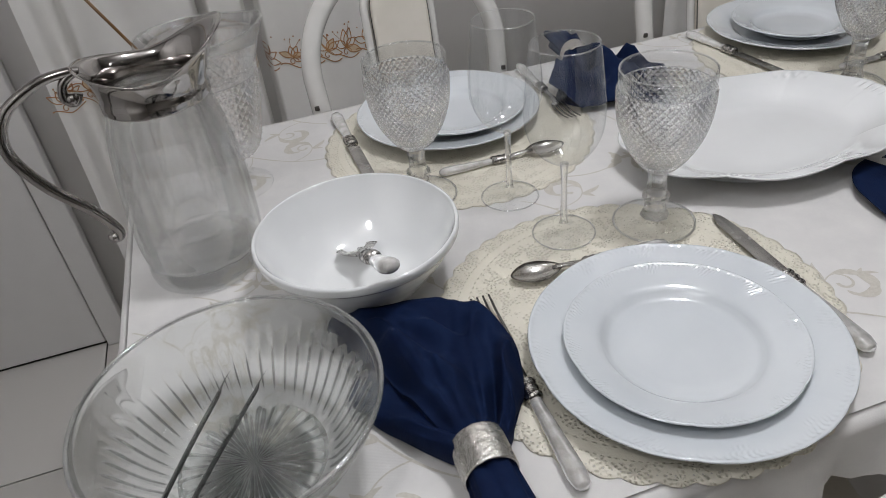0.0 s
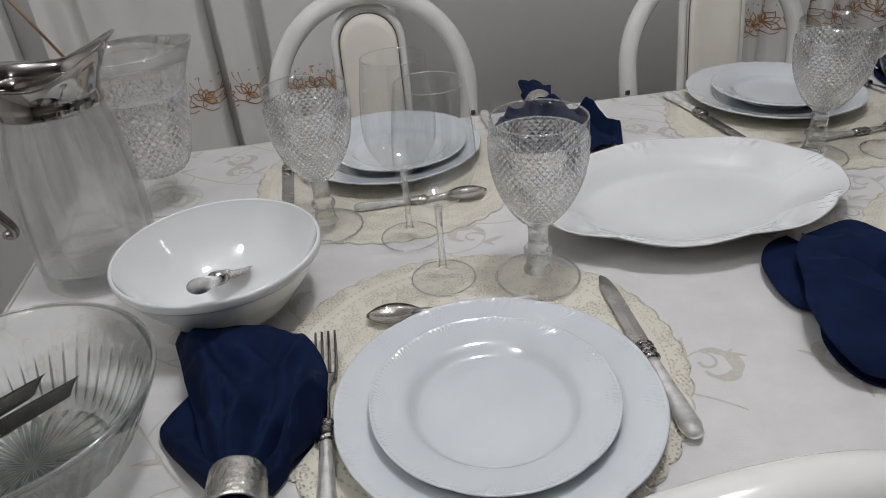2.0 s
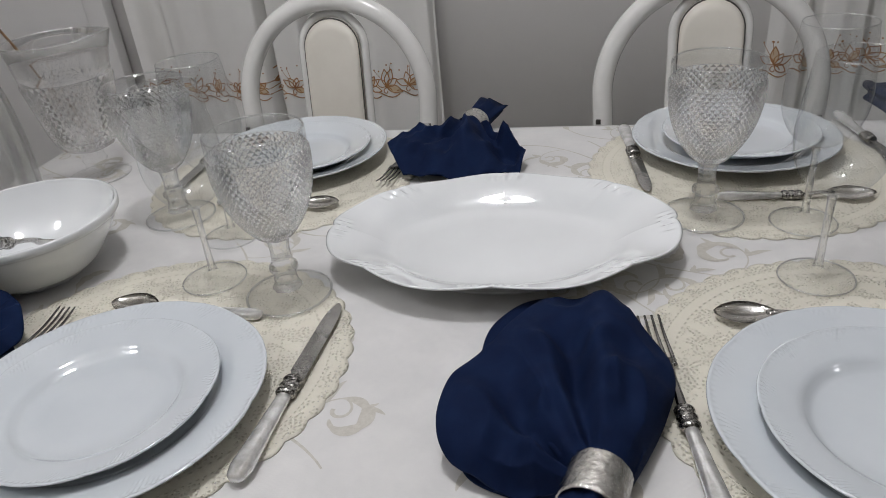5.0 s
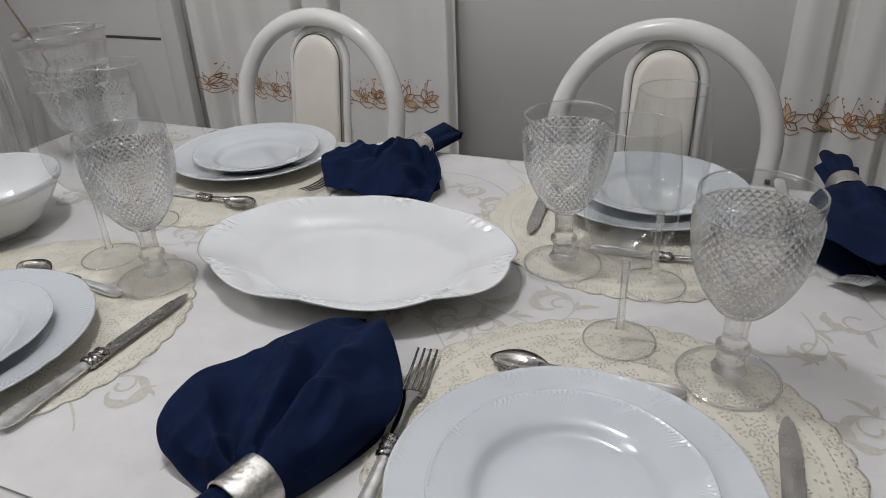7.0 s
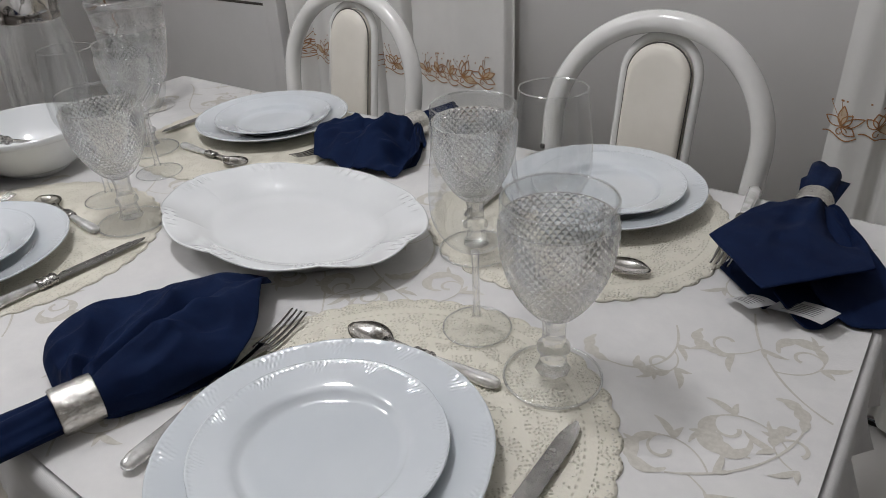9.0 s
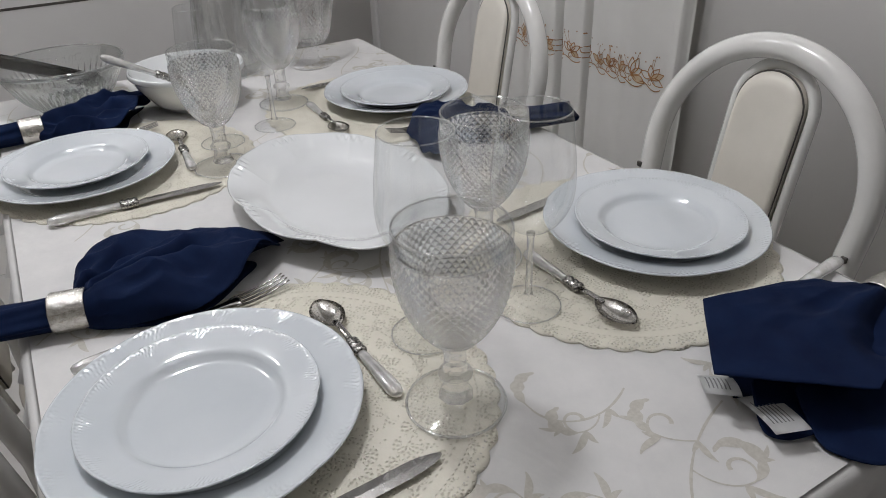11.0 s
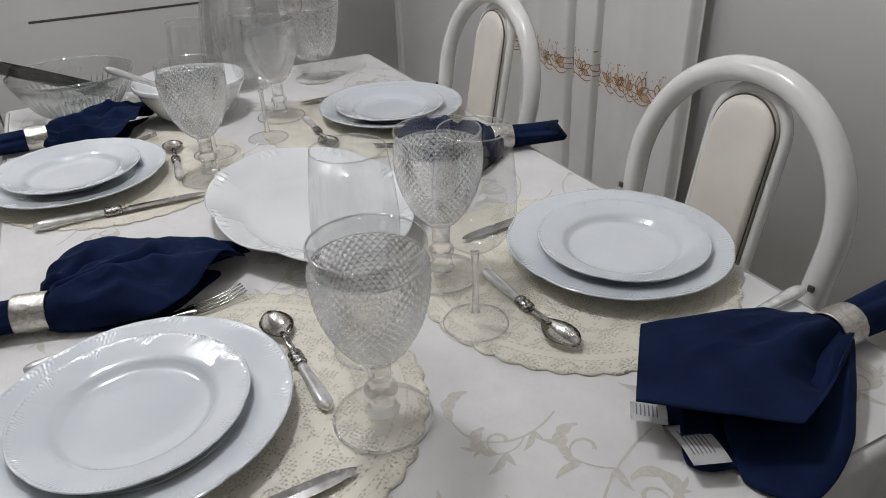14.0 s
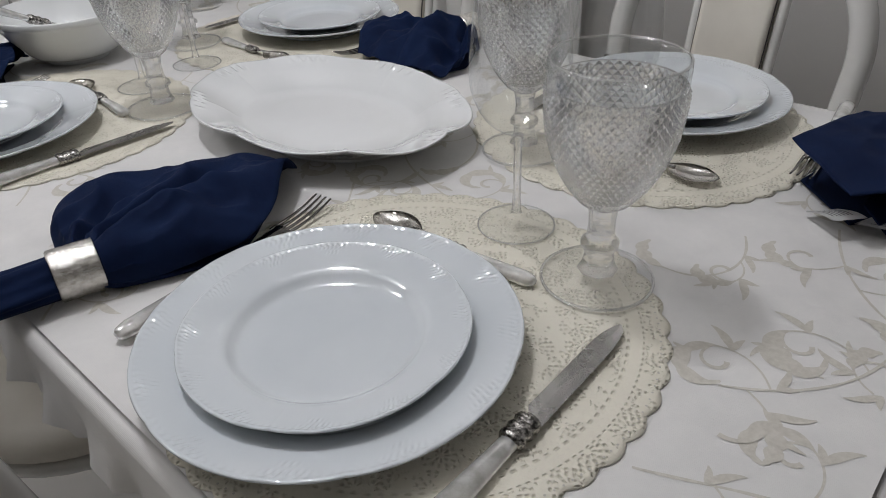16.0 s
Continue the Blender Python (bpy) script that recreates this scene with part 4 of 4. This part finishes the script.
for dx, dy in ((0.0, 0.0), (-0.032, 0.010)):
    pts = smooth_line([(-0.577 + dx * 0.5, -0.274 + dy * 0.6, 0.866), (-0.557 + dx * 0.66, -0.205 + dy * 0.8, 0.841), (-0.534 + dx * 0.85, -0.130 + dy, 0.812), (-0.516 + dx, -0.072 + dy, 0.789)], 6)
    rows = []
    for i, p in enumerate(pts):
        u = i / (len(pts) - 1)
        d = (pts[min(i + 1, len(pts) - 1)] - pts[max(i - 1, 0)]).normalized()
        across = d.cross(Vector((0, 0, 1))).normalized()
        over = across.cross(d)
        half = 0.0150 - 0.003 * u
        w = across * 0.5 + over * 0.86
        bend = w.cross(d)
        rows.append([p - w * half, p - w * half * 0.5 + bend * 0.0016, p + bend * 0.002, p + w * half * 0.5 + bend * 0.0016, p + w * half])
    bm = rings(bmesh.new(), rows, closed=False)
    bmesh.ops.solidify(bm, geom=bm.faces[:], thickness=0.0012)
    part("arm", bm, TONG, tongs)
rows = []
for q in range(13):
    a = math.pi * q / 12
    p = Vector((-0.585, -0.271, 0.867)) + Vector((0.0080, -0.0030, 0)) * math.cos(a) + Vector((-0.008, -0.016, 0.006)) * math.sin(a)
    rows.append([p + Vector((0, 0, -0.0105)), p + Vector((0, 0, 0.0105))])
bm = rings(bmesh.new(), rows, closed=False)
bmesh.ops.solidify(bm, geom=bm.faces[:], thickness=0.0012)
part("spring_bend", bm, TONG, tongs)

# jug with silver collar and handle
def lean_jug(bm):
    """The jug's upper part stands a little off its base."""
    for v in bm.verts:
        k1 = max(0.0, v.co.z) / 0.204
        v.co.x += 0.004 * k1
        v.co.y += 0.006 * k1
    return bm


jug = thing("silver_mounted_jug", pose(-0.556, 0.178, Z, 0, 0, 4) @ Matrix.Diagonal((1.12, 1.12, 1.0, 1.0)), "clear glass jug with silver collar and scrolled silver handle", "jug")


def panels(a, r, h, i):
    w = 1 - min(max((h - 0.13) / 0.07, 0), 1) * 0.5
    b = 1 + w * (0.046 * (abs(math.cos(6 * a)) - 0.6) + 0.004 * math.sin(70 * h + 3 * a))
    return (r * b * math.cos(a), r * b * math.sin(a), h)


OUTER = along([(0.0585, 0.0285), (0.0603, 0.05), (0.0600, 0.09), (0.0580, 0.13), (0.0535, 0.17), (0.0480, 0.195), (0.0462, 0.206)], 4)
INNER = [(r_ - 0.0034, h_) for r_, h_ in OUTER[::-1]]


def jug_wall(a, r, h, i):
    return panels(a, r, h, i) if i < len(OUTER) or i == 2 * len(OUTER) else (r * math.cos(a), r * math.sin(a), h)


part("glass_body", lean_jug(lathe(OUTER + INNER + OUTER[:1], 216, jug_wall, cap=(False, False))), JUG_GLASS, jug)


def wavy(a, r, h, i):
    b = 1 + 0.010 * math.cos(10 * a)
    up = (0.0035 * math.cos(5 * a + 1) + 0.0018 * math.cos(11 * a)) if 4 <= i <= 6 else 0
    return (r * b * math.cos(a), r * b * math.sin(a), h + up)


part("base", lathe([(0.0005, 0.0), (0.045, 0.0), (0.0545, 0.0015), (0.0580, 0.006), (0.0582, 0.016), (0.0580, 0.0255), (0.0550, 0.0275), (0.0480, 0.025), (0.030, 0.020), (0.0005, 0.019)], 160, wavy), JUG_GLASS, jug, "thick wavy glass base")


def spout(a, r, h, i):
    w = min(max((h - 0.215) / 0.045, 0), 1)
    c = max(0.0, math.cos(a)) ** 2.0
    back = max(0.0, -math.cos(a)) ** 2
    rr = r * (1 + 0.42 * c * w + 0.16 * back * w)
    return (rr * math.cos(a), rr * math.sin(a) * (1 - 0.08 * w * c), h + w * (0.038 * c + 0.016 * back - 0.020))


collar = [(0.0468, 0.203), (0.0484, 0.205), (0.0470, 0.2075), (0.0486, 0.2105), (0.0470, 0.2135), (0.0465, 0.220), (0.0468, 0.230), (0.0480, 0.240), (0.0500, 0.248), (0.0525, 0.254), (0.0535, 0.2555), (0.0525, 0.2562), (0.0495, 0.251), (0.0470, 0.243), (0.0455, 0.230), (0.0450, 0.215), (0.0450, 0.204), (0.0468, 0.203)]
part("collar", lean_jug(lathe(collar, 128, spout, cap=(False, False))), DARKENED_JUG_SILVER, jug, "polished silver collar with pouring lip")
bm = bmesh.new()
tube(bm, smooth_line([(-0.054, 0, 0.247), (-0.066, 0, 0.248), (-0.090, 0, 0.243), (-0.122, 0, 0.222), (-0.133, 0, 0.186), (-0.116, 0, 0.142), (-0.088, 0, 0.104), (-0.073, 0, 0.075), (-0.074, 0, 0.064), (-0.079, 0, 0.066)], 7), lambda u: 0.0042 + 0.0014 * math.sin(u * 3.1), 12)
tube(bm, smooth_line([(-0.058, 0, 0.247), (-0.070, 0, 0.238), (-0.073, 0, 0.224), (-0.066, 0, 0.218), (-0.061, 0, 0.226)], 6), 0.0042, 10)
bmesh.ops.create_uvsphere(bm, u_segments=14, v_segments=10, radius=0.0062, matrix=Matrix.Translation((-0.078, 0, 0.066)))
bmesh.ops.create_uvsphere(bm, u_segments=14, v_segments=10, radius=0.0062, matrix=Matrix.Translation((-0.067, 0, 0.222)))
part("handle", lean_jug(bm), DARKENED_JUG_SILVER, jug, "scrolled silver handle")

pit = thing("crystal_pitcher", pose(-0.508, 0.345, Z), "footed cut-glass pitcher with a diamond pattern", "pitcher")
outer = along([(0.017, 0.045), (0.034, 0.053), (0.045, 0.070), (0.052, 0.100), (0.058, 0.130), (0.0635, 0.160), (0.066, 0.175)], 6)
bm = bmesh.new()
lat = [(profile_at(outer, 0.0455 + 0.115 * (j / 18) ** 0.95), 0.0455 + 0.115 * (j / 18) ** 0.95) for j in range(19)]
diamond_band(bm, lat, 30, 0.0034)
part("body", inner_wall(bm, lat, 30, 0.0040, 0.058), CUT_GLASS, pit, "raised diamonds", smooth=False)


def beak(a, r, h, i):
    w = min(max((h - 0.18) / 0.04, 0), 1)
    c = max(0.0, math.cos(a)) ** 6
    rr = r * (1 + 0.22 * c * w)
    return (rr * math.cos(a), rr * math.sin(a), h + 0.008 * c * w)


part("rim", lathe([(0.0638, 0.1608), (0.0658, 0.175), (0.0688, 0.195), (0.0715, 0.215), (0.0687, 0.215), (0.0660, 0.195), (0.0630, 0.175), (0.0610, 0.1608), (0.0638, 0.1608)], 72, beak, cap=(False, False)), CLEAR_GLASS, pit)
part("foot", lathe([(0.0005, 0.0), (0.045, 0.0), (0.0475, 0.002), (0.046, 0.0045), (0.03, 0.008), (0.018, 0.014), (0.0155, 0.024), (0.019, 0.030), (0.0155, 0.036), (0.0165, 0.044), (0.0005, 0.0465)], 72), FOOT_GLASS, pit)
bm = bmesh.new()
tube(bm, [beak(2 * math.pi * q / 96, 0.0701, 0.2160, 0) for q in range(96)], 0.0012, 8, True)
part("lip", bm, EDGE_GLASS, pit, "rounded glass lip")
bm = bmesh.new()
tube(bm, [(-0.512, 0.349, Z + 0.066), (-0.570, 0.343, Z + 0.20), (-0.651, 0.335, Z + 0.36)], 0.0019, 8)
tagged(part("stirrer", bm, mixed("amber_stick", (0.12, 0.06, 0.02), (0.20, 0.11, 0.045), 40, 0.35)), "thin amber stirring stick standing in the pitcher", "stirrer")

inner_spoon = make_spoon(pose(-0.388, -0.088, Z + 0.112, -29, 0, 2) @ Matrix.Scale(1.3, 4))
tagged(inner_spoon, "silver spoon with clear handle resting in the white bowl", "spoon")


# ---- chairs ----
def make_chair(m, group="dining chairs"):
    """Local: back at y = 0 facing -y (seat towards -y), floor at z = 0."""
    c = thing("dining_chair", m, "white tubular dining chair with arched back and cream vinyl panel", "chair", group)

    def lean(z):
        return 0.16 * max(0.0, z - 0.45)

    arch = []
    for q in range(41):
        a = math.pi * q / 40
        arch.append((-0.166 * math.cos(a), 0, 0.790 + 0.168 * math.sin(a)))
    line = [(-0.155, 0, 0.0), (-0.156, 0, 0.25), (-0.157, 0, 0.45), (-0.158, 0, 0.62), (-0.163, 0, 0.72)] + arch + [(0.163, 0, 0.72), (0.158, 0, 0.62), (0.157, 0, 0.45), (0.156, 0, 0.25), (0.155, 0, 0.0)]
    bm = bmesh.new()
    tube(bm, [(x, lean(z), z) for x, y, z in line], 0.0165, 16)
    part("back_frame", bm, PAINT, c)
    loop = [(-0.057, 0, 0.46)] + [(-0.057, 0, z) for z in (0.55, 0.65, 0.75, 0.82)]
    loop += [(-0.057 * math.cos(math.pi * q / 20), 0, 0.872 + 0.057 * math.sin(math.pi * q / 20)) for q in range(21)]
    loop += [(0.057, 0, z) for z in (0.82, 0.75, 0.65, 0.55, 0.46)]
    bm = bmesh.new()
    tube(bm, [(x, lean(z) + 0.012, z + 0.007) for x, y, z in loop], 0.0076, 12)
    part("panel_frame", bm, PAINT, c)
    outline = [(-0.0492, z) for z in (0.50, 0.6, 0.7, 0.8, 0.86)] + [(-0.0492 * math.cos(math.pi * q / 18), 0.8715 + 0.0492 * math.sin(math.pi * q / 18)) for q in range(1, 18)] + [(0.0492, z) for z in (0.86, 0.8, 0.7, 0.6, 0.50)]
    cx, cz = 0, 0.69
    bm = bmesh.new()
    loops = []
    for dy, sc in ((0.008, 0.98), (0.0, 1.0), (-0.010, 1.0), (-0.016, 0.96), (-0.0185, 0.85), (-0.0195, 0.5)):
        loops.append([(cx + (x - cx) * sc, lean(z) + dy + 0.010, 0.007 + cz + (z - cz) * (sc if sc > 0.9 else 1 - (1 - sc) * 0.5)) for x, z in outline])
    rings(bm, loops, True, (True, True))
    part("back_panel", bm, VINYL, c, "cream vinyl back panel")
    bm = bmesh.new()
    tube(bm, [(x * 1.005, lean(z) + 0.001, z + 0.008) for x, z in outline], 0.0013, 6)
    part("piping", bm, PIPING, c, "dark piping")
    bm = lathe(along([(0.0005, 0.43), (0.16, 0.43), (0.19, 0.436), (0.198, 0.452), (0.19, 0.47), (0.15, 0.48), (0.0005, 0.484)], 3), 48)
    bmesh.ops.translate(bm, vec=(0, -0.19, 0), verts=bm.verts)
    part("seat", bm, VINYL, c, "round cream vinyl seat")
    bm = bmesh.new()
    tube(bm, [(0.185 * math.cos(2 * math.pi * q / 40), -0.19 + 0.185 * math.sin(2 * math.pi * q / 40), 0.42) for q in range(40)], 0.011, 10, True)
    part("seat_frame", bm, PAINT, c)
    for sx in (-1, 1):
        bm = bmesh.new()
        tube(bm, [(sx * 0.14, -0.30, 0.42), (sx * 0.165, -0.345, 0.2), (sx * 0.175, -0.37, 0.0)], 0.0145, 12)
        part("front_leg", bm, PAINT, c)
        for dz in (0.748,):
            bm = boxed((sx * 0.176 - 0.006, lean(dz) - 0.0185, dz - 0.004), (sx * 0.176 + 0.002, lean(dz) - 0.0150, dz + 0.004), 0.001)
            bmesh.ops.translate(bm, vec=(-sx * 0.006, 0, 0), verts=bm.verts)
            part("chip", bm, PIPING, c, "chipped paint spot")
    return c


chair = make_chair(pose(0.441, 0.546, 0, 0, 0, 0))
copy_thing(chair, pose(-0.188, 0.545, 0, 0, 0, 0))
copy_thing(chair, pose(-0.095, -0.353, 0, 0, 0, 180))
copy_thing(chair, pose(0.443, -0.323, 0, 0, 0, 180))

# ---- embroidery on the cloth ----
ARMS = ((5, 0.9, 0.15, 10, 72), (13, -0.8, 0.16, -10, -70), (21, 0.8, 0.13, 12, 84))


def spray(bm, x, y, turn, flip, rnd, run=(0.27, -9, 13), arms=ARMS):
    """One spray: a long curved stem (length, bend at both ends) with curls (where, angle, length, bends) and clusters of lobed leaves."""
    level = [Z + 0.0002 + 0.0002 * rnd.random()]

    def ribbon(pts, wide):
        n = len(pts) - 1
        rows = []
        level[0] += 0.000012
        for i, p in enumerate(pts):
            a, b = pts[max(i - 1, 0)], pts[min(i + 1, n)]
            d = Vector((b[0] - a[0], b[1] - a[1]))
            nr = Vector((-d.y, d.x)).normalized() * wide(i / n)
            rows.append(((p[0] + nr.x, p[1] + nr.y, level[0]), (p[0] - nr.x, p[1] - nr.y, level[0])))
        inside = [TX0 + 0.015 < r[0][0] < TX1 - 0.015 and TY0 + 0.015 < r[0][1] < TY1 - 0.015 for r in rows]
        rows = rows[: inside.index(False)] if False in inside else rows
        if len(rows) > 1:
            rings(bm, rows, closed=False)

    def curl(px, py, head, length, bend0, bend1, wide, steps=22):
        """A line whose bend grows along it; gives its points and headings."""
        out, heads = [(px, py)], [head]
        sgn = -1 if flip else 1
        for q in range(steps):
            u = (q + 0.5) / steps
            head += sgn * (bend0 + (bend1 - bend0) * u) * length / steps
            px, py = px + math.cos(head) * length / steps, py + math.sin(head) * length / steps
            out.append((px, py))
            heads.append(head)
        ribbon(out, wide)
        return out, heads

    def leaves(px, py, head, size):
        """Two crescents of unlike length that part from one point."""
        for da, k, b, fat in ((0.0, 1.0, 38, 1.0), (-0.55, 0.55, -60, 0.8)):
            curl(px, py, head + (-da if flip else da), size * k, b * 0.2, b, lambda u: size * 0.11 * fat * math.sin(math.pi * min(u * 0.95 + 0.03, 1)) ** 0.9 * (1.25 - 0.6 * u) + 0.0003, 12)

    def frond(u):
        """Thin stem that swells into a lobed leaf and ends in a fine tip."""
        v = max(0.0, (u - 0.42) / 0.58)
        return 0.0008 + 0.0062 * max(0.0, math.sin(math.pi * min(v, 1.0))) ** 0.8 * (0.45 + 0.55 * abs(math.sin(3.4 * math.pi * v)) ** 0.7)

    stem, heads = curl(x, y, turn, *run, lambda u: 0.0009 + 0.0004 * math.sin(9 * u) ** 2, 30)
    for at, da, length, b0, b1 in arms:
        c, h = curl(*stem[at], heads[at] + (-da if flip else da), length, b0, b1, frond, 60)
        leaves(*c[20], h[20] + (0.9 if (b1 < 0) != flip else -0.9), 0.030)
        leaves(*c[36], h[36] + (0.7 if (b1 < 0) != flip else -0.7), 0.020)
        curl(*c[26], h[26] + (0.5 if (b1 > 0) != flip else -0.5), 0.045, b1 * 0.6, b1 * 2.2, lambda u: 0.0008 + 0.0012 * u, 20)
    curl(*stem[-1], heads[-1], 0.06, 10, 60, lambda u: frond(0.3 + 0.7 * u), 40)
    leaves(*stem[9], heads[9] + 0.7, 0.026)


rnd = random.Random(4)
bm = bmesh.new()
for i in range(7):
    for j in range(5):
        x, y = TX0 + 0.07 + 0.215 * i + rnd.uniform(-0.02, 0.02) + 0.10 * (j % 2), TY0 + 0.07 + 0.175 * j + rnd.uniform(-0.02, 0.02)
        turn = rnd.uniform(-0.4, 0.4) + (2.4 if (i + j) % 2 else -0.5)
        if not (x > 0.46 and -0.28 < y < 0.30) and not (y < TY0 + 0.12 and x > 0.1):
            spray(bm, x, y, turn, (i + j) % 3 == 0, rnd)
# the large scrolls at the table's end
spray(bm, 0.700, 0.252, radians(-76), False, rnd, (0.20, 3, 9), ((14, 1.0, 0.13, 18, 62), (9, -1.0, 0.09, -8, -60)))
spray(bm, 0.700, -0.002, radians(24), False, rnd, (0.125, 6, 9), ((26, 1.0, 0.155, 16, 62), (8, 1.5, 0.13, 14, 66), (4, -0.9, 0.07, -12, -30)))
spray(bm, 0.640, 0.190, radians(-60), True, rnd, (0.11, 6, 30), ((12, -0.8, 0.08, 30, 70),))
spray(bm, 0.690, -0.100, radians(20), True, rnd, (0.14, -4, 10), ((10, 0.9, 0.12, 14, 70), (20, -0.9, 0.12, -14, -70)))
spray(bm, 0.800, 0.060, radians(-160), True, rnd, (0.05, 4, 6), ((12, 0.7, 0.06, 20, 60),))
spray(bm, 0.680, -0.170, radians(-30), False, rnd, (0.13, 8, -12), ((14, 0.9, 0.11, 14, 70),))
tagged(part("embroidery", bm, THREAD, cloth, "beige stitched scrolls and leaves", smooth=False), kind="stuff")

# ---- floor tiles ----
STEP = 0.41
bm = boxed((0.002, 0.002, -0.004), (STEP - 0.002, STEP - 0.002, 0.0), 0.0012)
tile = part("tile", bm, TILE, floor)
cells = [(i, j) for i in range(3, 16) for j in range(1, 11)]
for i, j in cells:
    ob = tile if (i, j) == cells[0] else new("tile", tile.data)
    ob.parent = floor
    ob.location = (-3.05 + STEP * i, -3.2 + 0.13 + STEP * j - 0.34, 0)
